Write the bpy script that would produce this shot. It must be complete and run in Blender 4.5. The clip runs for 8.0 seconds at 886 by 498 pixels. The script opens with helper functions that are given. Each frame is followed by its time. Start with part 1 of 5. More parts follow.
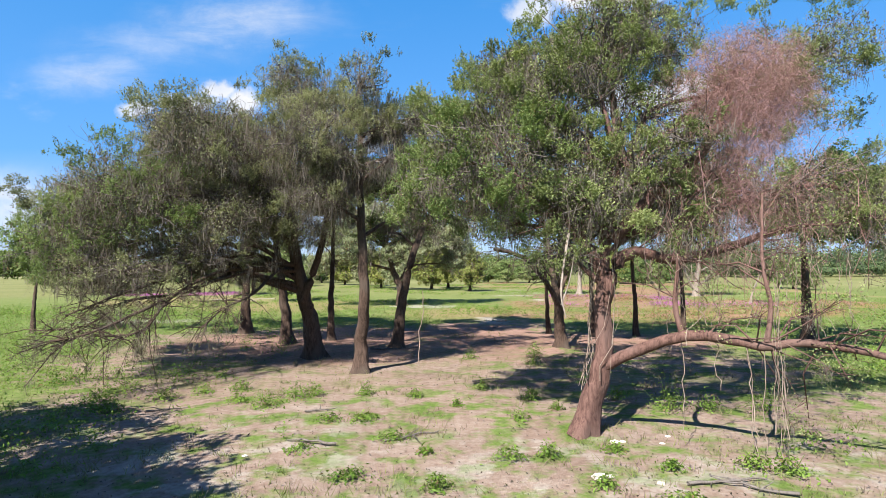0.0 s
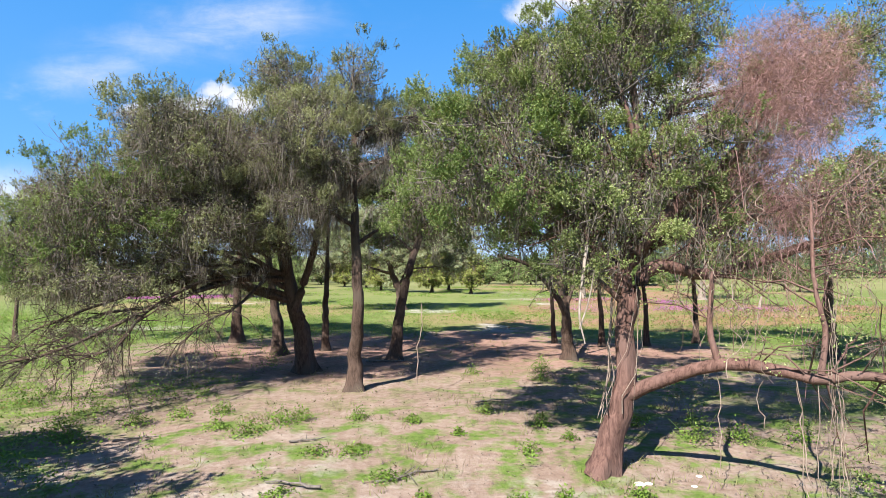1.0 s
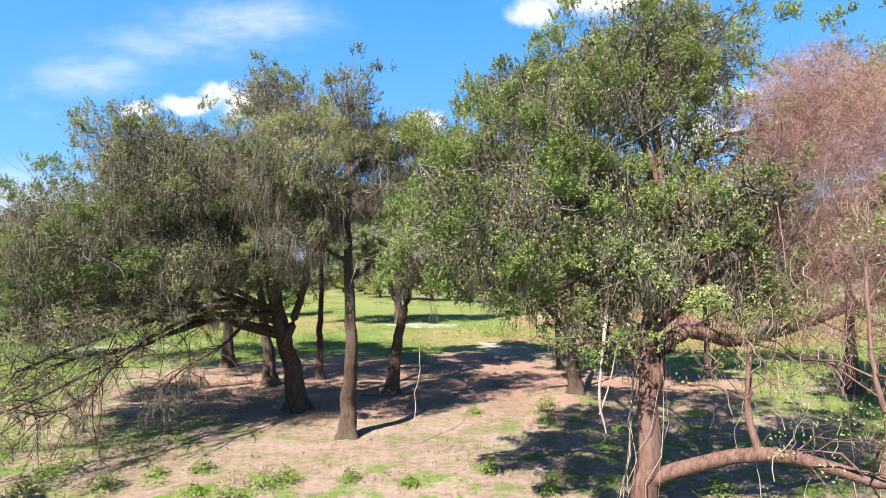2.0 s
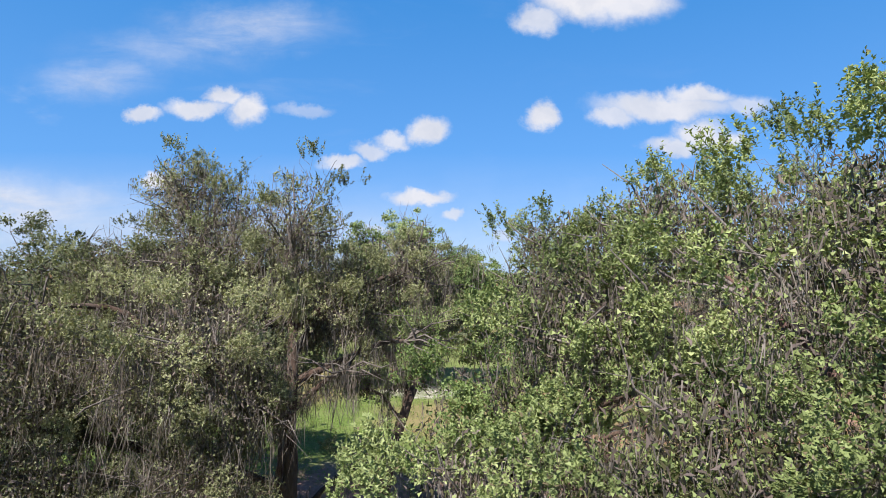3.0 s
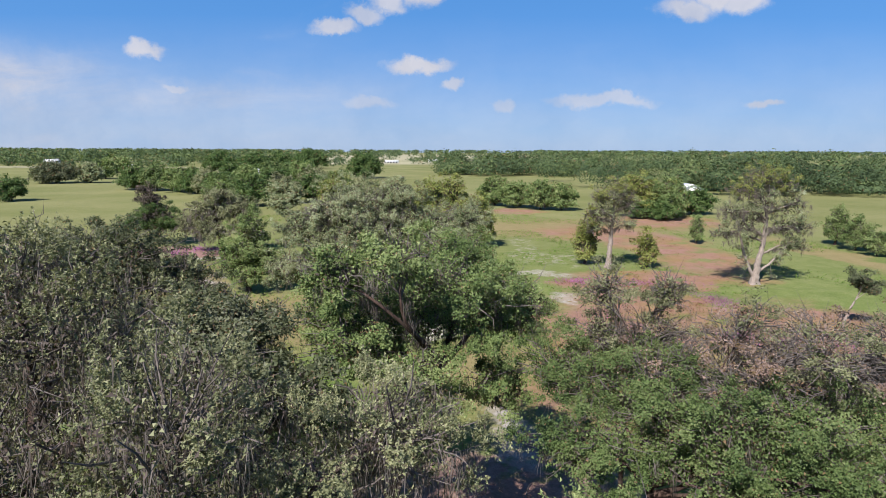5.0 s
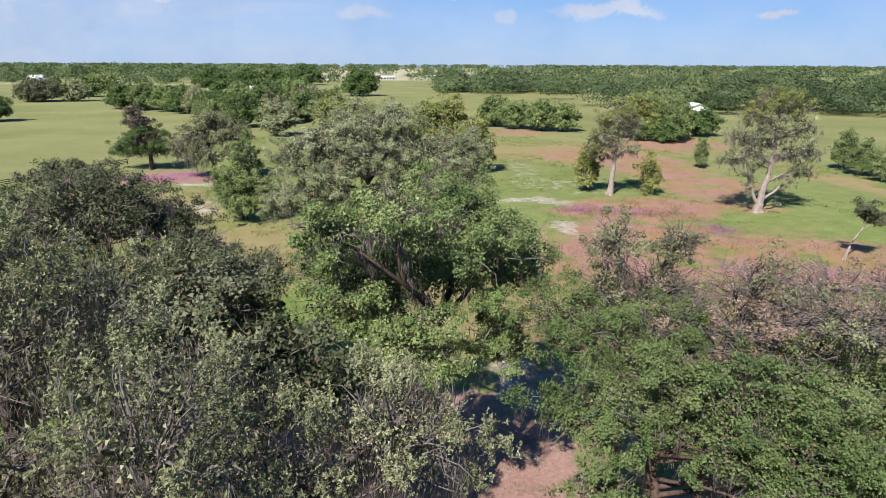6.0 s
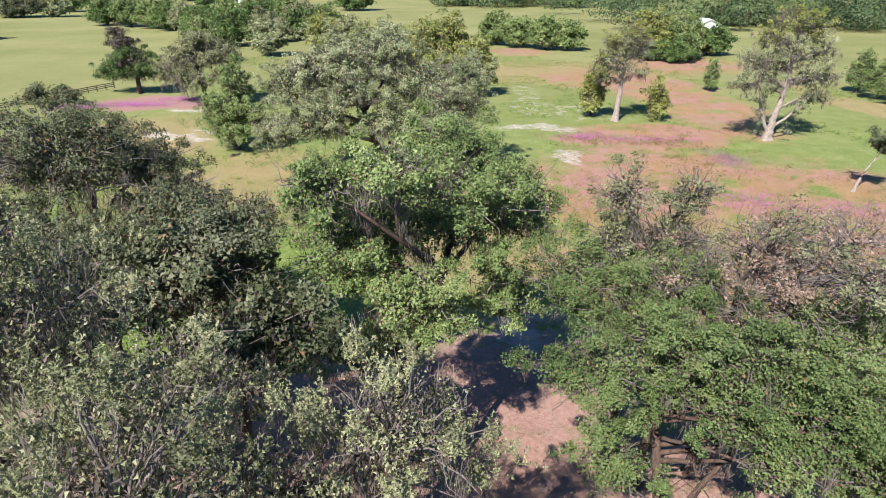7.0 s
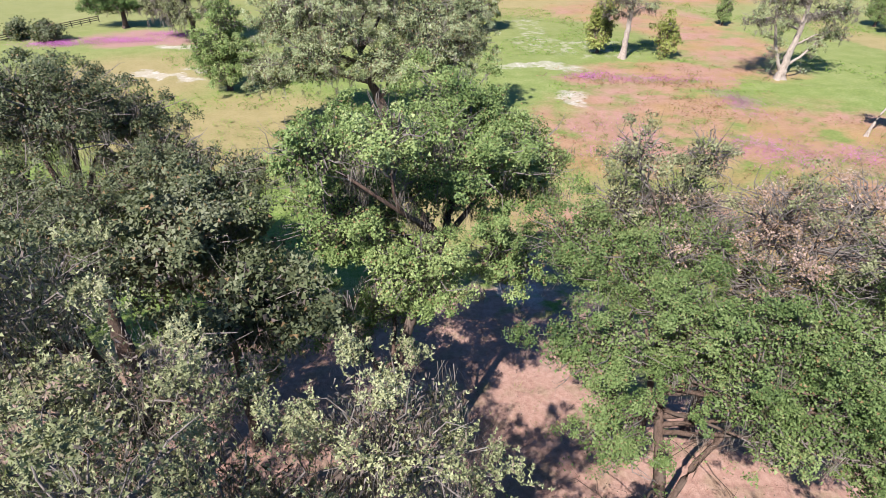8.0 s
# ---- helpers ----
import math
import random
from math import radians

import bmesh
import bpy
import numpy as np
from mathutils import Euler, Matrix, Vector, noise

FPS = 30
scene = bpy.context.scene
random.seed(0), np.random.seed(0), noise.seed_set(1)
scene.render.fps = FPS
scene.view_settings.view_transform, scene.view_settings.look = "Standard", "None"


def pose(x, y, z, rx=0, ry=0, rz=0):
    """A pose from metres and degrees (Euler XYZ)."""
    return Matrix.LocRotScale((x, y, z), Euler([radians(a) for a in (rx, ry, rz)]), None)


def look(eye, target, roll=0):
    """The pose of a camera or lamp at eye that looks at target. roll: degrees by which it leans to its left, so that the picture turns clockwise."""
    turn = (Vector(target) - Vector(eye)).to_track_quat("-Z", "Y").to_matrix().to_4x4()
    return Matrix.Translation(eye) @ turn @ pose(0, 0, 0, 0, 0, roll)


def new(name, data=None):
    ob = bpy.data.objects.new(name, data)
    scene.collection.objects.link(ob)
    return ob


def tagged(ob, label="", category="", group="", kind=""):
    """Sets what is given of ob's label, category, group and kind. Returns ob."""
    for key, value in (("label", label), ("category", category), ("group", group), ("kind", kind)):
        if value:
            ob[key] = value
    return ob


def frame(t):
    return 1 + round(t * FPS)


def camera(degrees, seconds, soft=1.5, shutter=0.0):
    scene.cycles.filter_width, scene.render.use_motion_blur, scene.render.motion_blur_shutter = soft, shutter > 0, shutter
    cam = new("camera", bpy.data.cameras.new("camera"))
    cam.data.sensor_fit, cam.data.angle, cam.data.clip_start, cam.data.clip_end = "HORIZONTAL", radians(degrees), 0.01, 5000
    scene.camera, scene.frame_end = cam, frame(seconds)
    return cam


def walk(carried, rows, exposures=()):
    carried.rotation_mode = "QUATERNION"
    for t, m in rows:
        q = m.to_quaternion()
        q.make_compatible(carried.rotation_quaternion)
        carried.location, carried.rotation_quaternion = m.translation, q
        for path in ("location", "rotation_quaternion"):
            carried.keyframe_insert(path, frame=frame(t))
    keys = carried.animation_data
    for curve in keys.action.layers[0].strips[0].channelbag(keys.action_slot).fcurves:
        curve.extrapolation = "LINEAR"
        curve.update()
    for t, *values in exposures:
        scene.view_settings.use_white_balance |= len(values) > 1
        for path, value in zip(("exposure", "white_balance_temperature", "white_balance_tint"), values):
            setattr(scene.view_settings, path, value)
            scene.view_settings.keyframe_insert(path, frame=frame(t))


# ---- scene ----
cam = camera(75.6, 8.0, soft=0.4)
PATH = [  # seconds, x, y, z, tilt, roll, turn
    (0.0, -0.016, -0.000, 6.000, 92.05, 0.46, -0.12),
    (0.5, -0.014, 1.374, 6.250, 92.00, 0.39, -0.07),
    (1.0, 0.006, 2.468, 6.508, 92.10, 0.45, -0.06),
    (1.2, 0.004, 2.866, 6.654, 92.07, 0.39, -0.08),
    (2.3, 0.050, 6.644, 9.952, 92.31, 0.37, -0.06),
    (2.5, 0.064, 8.838, 11.396, 92.42, 0.40, 0.03),
    (3.0, 0.164, 14.914, 15.616, 92.81, -0.23, 0.17),
    (3.5, 0.112, 19.716, 18.836, 92.96, -0.35, 0.23),
    (4.0, 0.012, 22.362, 20.826, 88.82, -0.35, 0.23),
    (4.5, 0.034, 23.550, 21.700, 84.24, -0.28, 0.18),
    (6.0, -0.062, 26.188, 23.460, 72.09, -0.26, -0.05),
    (6.5, -0.102, 27.060, 23.852, 68.03, -0.21, -0.12),
    (7.0, -0.096, 27.882, 24.230, 64.31, -0.20, -0.13),
    (7.5, -0.074, 28.666, 24.528, 61.18, -0.15, -0.10),
    (8.0, -0.084, 29.428, 24.782, 58.03, -0.19, -0.13),
]
EXPOSURE = [(0.0, 1.57, 6500, 9), (1.2, 1.72, 6550, 9), (2.3, 1.95, 6800, 9), (2.7, 1.68, 6650, 10), (3.2, 1.14, 6300, 13), (3.6, 1.01, 6250, 14),
            (4.5, 0.98, 6250, 14), (6.0, 1.14, 6300, 14), (7.0, 1.45, 6300, 14), (8.0, 1.63, 6300, 14)]
walk(cam, [(t, pose(*p)) for t, *p in PATH], EXPOSURE)

# ------------------------------------------------------------------ light
SUN_EL, SUN_FROM = 46.5, Vector((-0.505, -0.863))      # the sun stands behind the camera, to its left
rng = np.random.default_rng(7)
UNIT = 2.0      # the plan below is drawn at one to two: one plan unit is two metres


def nodes_of(tree):
    tree.nodes.clear()

    def make(kind, inputs=(), **props):
        n = tree.nodes.new(kind)
        for k, v in props.items():
            if k == "op":
                n.operation = v
            elif k == "blend":
                n.data_type, n.blend_type = "RGBA", v
            elif k == "name":
                n.name = v
        for k, v in dict(inputs).items():
            s = n.inputs[k]
            if isinstance(v, bpy.types.NodeSocket):
                tree.links.new(v, s)
            else:
                s.default_value = v
        return n
    return make


def ramp(make, fac, stops, smooth=False):
    n = make("ShaderNodeValToRGB", {0: fac})
    n.color_ramp.interpolation = "EASE" if smooth else "LINEAR"
    e = n.color_ramp.elements
    while len(e) < len(stops):
        e.new(0.5)
    for el, (p, c) in zip(e, stops):
        el.position = p
        el.color = (*c, 1) if len(c) == 3 else c
    return n.outputs[0]


def mix(make, fac, a, b, blend="MIX"):
    n = make("ShaderNodeMix", {0: fac, 6: a if isinstance(a, bpy.types.NodeSocket) else (*a, 1), 7: b if isinstance(b, bpy.types.NodeSocket) else (*b, 1)}, blend=blend)
    return n.outputs[2]


def math_(make, op, a, b=0.0, c=0.0):
    return make("ShaderNodeMath", {0: a, 1: b, 2: c}, op=op).outputs[0]


def noise_(make, vec, scale, detail=3.0, rough=0.55, distort=0.0):
    return make("ShaderNodeTexNoise", {"Vector": vec, "Scale": scale, "Detail": detail, "Roughness": rough, "Distortion": distort}).outputs[0]


def plan_(make, vec):
    """Places in plan units."""
    return make("ShaderNodeVectorMath", {0: vec, 1: (1 / UNIT, 1 / UNIT, 1 / UNIT)}, op="MULTIPLY").outputs[0]


def build_world():
    w = bpy.data.worlds.new("sky")
    scene.world = w
    w.use_nodes = True
    mk = nodes_of(w.node_tree)
    sky = mk("ShaderNodeTexSky")
    sky.sky_type, sky.sun_disc = "NISHITA", False
    sky.sun_elevation, sky.sun_rotation = radians(SUN_EL), math.atan2(SUN_FROM.x, SUN_FROM.y)
    sky.air_density, sky.dust_density, sky.ozone_density, sky.altitude = 1.0, 0.3, 2.0, 20
    co = mk("ShaderNodeTexCoord").outputs["Generated"]
    sep = mk("ShaderNodeSeparateXYZ", {0: co})
    x, y, z = sep.outputs
    ya = math_(mk, "MAXIMUM", math_(mk, "ABSOLUTE", y), 0.05)
    u = math_(mk, "DIVIDE", x, ya)
    v = math_(mk, "DIVIDE", z, ya)
    uv = mk("ShaderNodeCombineXYZ", {0: u, 1: v, 2: math_(mk, "SIGN", y)}).outputs[0]
    # lumpy edges: the place in the sky is shifted by two sizes of noise
    n1 = mk("ShaderNodeTexNoise", {"Vector": uv, "Scale": 12.0, "Detail": 6.0, "Roughness": 0.66}).outputs[1]
    n1c = mk("ShaderNodeVectorMath", {0: n1, 1: (0.5, 0.5, 0.5)}, op="SUBTRACT").outputs[0]
    n1s = mk("ShaderNodeVectorMath", {0: n1c, 1: (0.075, 0.065, 0.0)}, op="MULTIPLY").outputs[0]
    uvw = mk("ShaderNodeVectorMath", {0: uv, 1: n1s}, op="ADD").outputs[0]
    total = None
    streak = ramp(mk, noise_(mk, mk("ShaderNodeMapping", {0: uv, 2: (0, 0, radians(-11)), 3: (2.4, 9.0, 1.0)}).outputs[0], 2.2, 6.0, 0.65, 0.5), [(0.32, (0.15, 0.15, 0.15)), (0.68, (1, 1, 1))])
    for cx, cy, rx, ry, k in CLOUDS + VEILS:
        d = mk("ShaderNodeVectorMath", {0: uvw, 1: (cx, cy, 1.0)}, op="SUBTRACT").outputs[0]
        d = mk("ShaderNodeVectorMath", {0: d, 1: (1 / rx, 1 / ry, 4.0)}, op="MULTIPLY").outputs[0]
        ln = mk("ShaderNodeVectorMath", {0: d}, op="LENGTH").outputs[1]
        a = mk("ShaderNodeMapRange", {0: ln, 1: 0.45, 2: 1.2, 3: k, 4: 0.0})
        a.interpolation_type = "SMOOTHSTEP"
        if ry > 0.034 and cx < -0.3:
            a.inputs[1].default_value = 0.0
            a = math_(mk, "MULTIPLY", a.outputs[0], streak)
        else:
            a = a.outputs[0]
        total = a if total is None else math_(mk, "MAXIMUM", total, a)
    # thin high cloud and pale haze towards the horizon
    st = mk("ShaderNodeMapping", {0: uv, 2: (0, 0, radians(-14)), 3: (1.6, 5.0, 1.0)}).outputs[0]
    wisp = noise_(mk, st, 1.9, 6.0, 0.6, 0.4)
    wisp = ramp(mk, wisp, [(0.55, (0, 0, 0)), (0.85, (0.32, 0.32, 0.32))], True)
    left = mk("ShaderNodeMapRange", {0: u, 1: 0.15, 2: -0.6, 3: 0.12, 4: 1.0}).outputs[0]
    low = mk("ShaderNodeMapRange", {0: v, 1: 0.02, 2: 0.22, 3: 1.0, 4: 0.0}).outputs[0]
    haze = math_(mk, "MULTIPLY", low, math_(mk, "MULTIPLY_ADD", noise_(mk, st, 3.0, 4.0), 0.6, 0.12))
    thin = math_(mk, "ADD", math_(mk, "MULTIPLY", wisp, left), math_(mk, "MULTIPLY", haze, math_(mk, "MULTIPLY_ADD", left, 0.4, 0.6)))
    amount = math_(mk, "MINIMUM", math_(mk, "ADD", total, thin), 0.97)
    body = noise_(mk, uvw, 9.0, 4.0, 0.6)
    shade = ramp(mk, body, [(0.3, (5.6, 5.9, 6.6)), (0.62, (7.6, 7.5, 7.6))])
    rise = mk("ShaderNodeMapRange", {0: z, 1: 0.0, 2: 0.8, 3: 0.0, 4: 1.0}).outputs[0]
    air = ramp(mk, rise, [(0.0, (0.36, 0.60, 1.0)), (0.2, (0.15, 0.44, 0.96)), (0.6, (0.045, 0.31, 0.80)), (1.0, (0.08, 0.15, 0.38))])
    air = mix(mk, 1.0, air, (8.2, 8.2, 8.2), "MULTIPLY")
    tint = mix(mk, 0.75, mix(mk, 1.0, sky.outputs[0], (0.64, 0.95, 1.27), "MULTIPLY"), air)
    col = mix(mk, amount, tint, shade)
    bg = mk("ShaderNodeBackground", {0: col, 1: SKY})
    out = mk("ShaderNodeOutputWorld", {0: bg.outputs[0]})


# place in the sky across and up, half widths, strength
CLOUDS = [
    (0.25, 0.50, 0.105, 0.045, 0.95), (0.33, 0.50, 0.09, 0.05, 0.9), (0.16, 0.46, 0.045, 0.03, 0.8),
    (-0.54, 0.285, 0.034, 0.015, 0.85), (-0.45, 0.297, 0.062, 0.02, 0.9), (-0.395, 0.318, 0.03, 0.02, 0.9), (-0.355, 0.293, 0.04, 0.032, 0.95), (-0.245, 0.296, 0.06, 0.015, 0.4),
    (-0.185, 0.199, 0.042, 0.013, 0.8), (-0.135, 0.222, 0.04, 0.016, 0.75), (-0.09, 0.241, 0.038, 0.018, 0.8), (-0.032, 0.264, 0.04, 0.027, 0.95),
    (0.178, 0.282, 0.031, 0.027, 0.95), (0.39, 0.303, 0.13, 0.027, 0.9), (0.45, 0.325, 0.065, 0.02, 0.9), (0.53, 0.308, 0.05, 0.022, 0.65), (0.298, 0.285, 0.04, 0.022, 0.8),
    (0.40, 0.232, 0.055, 0.02, 0.85), (0.45, 0.255, 0.05, 0.028, 0.9), (0.495, 0.241, 0.042, 0.02, 0.85),
    (-0.505, 0.165, 0.033, 0.014, 0.75), (-0.048, 0.14, 0.06, 0.013, 0.8), (0.015, 0.108, 0.022, 0.01, 0.6),
    (0.27, 0.086, 0.10, 0.012, 0.5), (0.545, 0.081, 0.035, 0.009, 0.6), (-0.46, 0.1, 0.03, 0.009, 0.45), (0.1, 0.075, 0.02, 0.012, 0.35), (-0.13, 0.08, 0.05, 0.012, 0.35),
]
VEILS = [(-0.36, 0.44, 0.19, 0.06, 0.62), (-0.62, 0.355, 0.13, 0.05, 0.5), (-0.50, 0.40, 0.22, 0.05, 0.3), (-0.80, 0.12, 0.28, 0.07, 0.7), (-0.45, 0.09, 0.4, 0.035, 0.35)]
SKY = 0.048
build_world()
sun = new("sun", bpy.data.lights.new("sun", "SUN"))
sun.data.energy, sun.data.angle, sun.data.color = 5.0, radians(0.5), (1.0, 0.94, 0.84)
flat = SUN_FROM.normalized() * math.cos(radians(SUN_EL))
sun.matrix_world = look((flat.x * 50, flat.y * 50, math.sin(radians(SUN_EL)) * 50), (0, 0, 0))


# -------------------------------------------------------------- materials
def material(name):
    m = bpy.data.materials.new(name)
    m.use_nodes = True
    return m, nodes_of(m.node_tree)


def finish(mk, colour, rough=0.8, bump=None, height=0.02, spec=0.3, through_=None):
    ins = {"Base Color": colour, "Roughness": rough, "Specular IOR Level": spec}
    b = mk("ShaderNodeBsdfPrincipled", ins)
    if bump is not None:
        bn = mk("ShaderNodeBump", {"Height": bump, "Distance": height * UNIT, "Strength": 0.8})
        b.inputs["Normal"].default_value = (0, 0, 0)
        b.id_data.links.new(bn.outputs[0], b.inputs["Normal"])
    shader = b.outputs[0]
    if through_ is not None:
        tr = mk("ShaderNodeBsdfTranslucent", {0: through_})
        shader = mk("ShaderNodeMixShader", {0: 0.24, 1: shader, 2: tr.outputs[0]}).outputs[0]
    mk("ShaderNodeOutputMaterial", {0: shader})


def leaf_material(name, dark, mid, pale, dry=(0.16, 0.11, 0.06), dry_share=0.06, rough=0.45, coarse=0.55):
    m, mk = material(name)
    rnd = mk("ShaderNodeNewGeometry").outputs["Random Per Island"]
    pos = plan_(mk, mk("ShaderNodeNewGeometry").outputs["Position"])
    big = noise_(mk, pos, coarse, 2.0)
    fine = noise_(mk, pos, 3.1, 2.0)
    f = math_(mk, "MULTIPLY_ADD", big, 0.9, math_(mk, "MULTIPLY_ADD", fine, 0.5, math_(mk, "MULTIPLY_ADD", rnd, 0.26, -0.33)))
    c = ramp(mk, f, [(0.25, dark), (0.5, mid), (0.8, pale)])
    pick = math_(mk, "LESS_THAN", math_(mk, "FRACT", math_(mk, "MULTIPLY", rnd, 37.7)), dry_share)
    c = mix(mk, pick, c, dry)
    tr = mix(mk, 1.0, c, (1.3, 1.35, 0.6), "MULTIPLY")
    finish(mk, c, max(rough, 0.55), spec=0.16, through_=tr)
    return m


LEAF_OLIVE = leaf_material("leaf_olive", (0.032, 0.041, 0.021), (0.083, 0.098, 0.051), (0.162, 0.170, 0.116), dry_share=0.05)
LEAF_PALE = leaf_material("leaf_pale", (0.085, 0.112, 0.057), (0.206, 0.237, 0.127), (0.335, 0.361, 0.247), dry_share=0.10)
LEAF_SAGE = leaf_material("leaf_sage", (0.067, 0.072, 0.040), (0.161, 0.175, 0.092), (0.304, 0.307, 0.190), dry=(0.143, 0.127, 0.083), dry_share=0.08)
LEAF_GREY = leaf_material("leaf_grey", (0.074, 0.096, 0.040), (0.174, 0.214, 0.084), (0.306, 0.342, 0.162), dry=(0.132, 0.108, 0.069), dry_share=0.06)
LEAF_SPRIG = leaf_material("leaf_sprig", (0.095, 0.105, 0.054), (0.218, 0.231, 0.123), (0.368, 0.369, 0.238), dry=(0.166, 0.132, 0.106), dry_share=0.08)
LEAF_DEEP = leaf_material("leaf_deep", (0.036, 0.060, 0.022), (0.090, 0.134, 0.045), (0.174, 0.207, 0.090), dry_share=0.03)
LEAF_GREEN = leaf_material("leaf_green", (0.052, 0.084, 0.028), (0.131, 0.182, 0.062), (0.252, 0.297, 0.133), dry_share=0.04)
LEAF_DARK = leaf_material("leaf_dark", (0.026, 0.053, 0.016), (0.063, 0.109, 0.032), (0.128, 0.167, 0.057), dry_share=0.03)
LEAF_YELLOW = leaf_material("leaf_yellow", (0.077, 0.099, 0.026), (0.178, 0.205, 0.053), (0.281, 0.293, 0.112), dry_share=0.12)
LEAF_BRUSH = leaf_material("leaf_brush", (0.140, 0.095, 0.077), (0.254, 0.186, 0.162), (0.362, 0.276, 0.246), dry_share=0.3)
WEED = leaf_material("weed_leaf", (0.048, 0.091, 0.012), (0.104, 0.174, 0.028), (0.182, 0.255, 0.059), dry_share=0.05)
GRASS = leaf_material("grass_blade", (0.075, 0.092, 0.030), (0.153, 0.167, 0.060), (0.238, 0.224, 0.127), dry=(0.154, 0.117, 0.094), dry_share=0.3)
FLOWER = leaf_material("flower_petal", (0.229, 0.045, 0.215), (0.334, 0.090, 0.331), (0.416, 0.164, 0.430), dry_share=0.1)
LEAF_WOOD = leaf_material("leaf_woodland", (0.028, 0.047, 0.026), (0.068, 0.104, 0.048), (0.163, 0.201, 0.077), dry_share=0.03, rough=0.7, coarse=0.09)
RED_GRASS = leaf_material("red_grass", (0.160, 0.082, 0.052), (0.216, 0.118, 0.080), (0.244, 0.161, 0.102), dry=(0.121, 0.116, 0.034), dry_share=0.25)


def bark_material(name, dark, pale, moss):
    m, mk = material(name)
    co = plan_(mk, mk("ShaderNodeTexCoord").outputs["Object"])
    st = mk("ShaderNodeMapping", {0: co, 3: (1.0, 1.0, 0.22)}).outputs[0]
    ridge = mk("ShaderNodeTexNoise", {"Vector": st, "Scale": 19.0, "Detail": 5.0, "Roughness": 0.7, "Distortion": 0.6}).outputs[0]
    big = noise_(mk, co, 1.3, 3.0)
    c = ramp(mk, ridge, [(0.3, dark), (0.62, pale)])
    lich = ramp(mk, big, [(0.48, (0, 0, 0)), (0.62, (0.8, 0.8, 0.8))])
    c = mix(mk, lich, c, moss)
    finish(mk, c, 0.9, ridge, 0.035, 0.15)
    return m


BARK = bark_material("oak_bark", (0.026, 0.017, 0.012), (0.093, 0.063, 0.052), (0.079, 0.061, 0.052))
BARK_PINK = bark_material("reddish_bark", (0.042, 0.022, 0.019), (0.149, 0.086, 0.074), (0.133, 0.084, 0.075))
BARK_PALE = bark_material("pale_bark", (0.104, 0.078, 0.065), (0.299, 0.254, 0.221), (0.234, 0.201, 0.182))
TWIG = bark_material("grey_twig", (0.063, 0.052, 0.045), (0.166, 0.146, 0.137), (0.127, 0.112, 0.106))
MOSS = leaf_material("spanish_moss", (0.070, 0.060, 0.054), (0.140, 0.122, 0.112), (0.230, 0.205, 0.195), dry=(0.100, 0.080, 0.068), dry_share=0.25, rough=0.9)
# dry twigs, moss and litter; its dark brown also serves as shade in crowns
INNER = leaf_material("dry_and_crown_shade", (0.030, 0.034, 0.029), (0.101, 0.080, 0.074), (0.178, 0.146, 0.141), dry=(0.043, 0.042, 0.020), dry_share=0.3, rough=0.9)
VINE = leaf_material("dead_vine", (0.211, 0.115, 0.116), (0.309, 0.185, 0.193), (0.400, 0.259, 0.271), dry=(0.182, 0.110, 0.097), dry_share=0.25, rough=0.9)


def plain(name, colour, rough=0.7, spread=0.12, scale=6.0, metal=0.0):
    m, mk = material(name)
    co = plan_(mk, mk("ShaderNodeTexCoord").outputs["Object"])
    n = noise_(mk, co, scale, 5.0, 0.65)
    n2 = noise_(mk, co, scale * 9, 3.0, 0.6)
    f = math_(mk, "MULTIPLY_ADD", n, 0.7, math_(mk, "MULTIPLY", n2, 0.3))
    lo = tuple(max(0.0, c * (1 - 2.2 * spread)) for c in colour)
    hi = tuple(min(0.95, c * (1 + 2.2 * spread)) for c in colour)
    finish(mk, ramp(mk, f, [(0.3, lo), (0.7, hi)]), rough, n2, 0.004, 0.3)
    return m


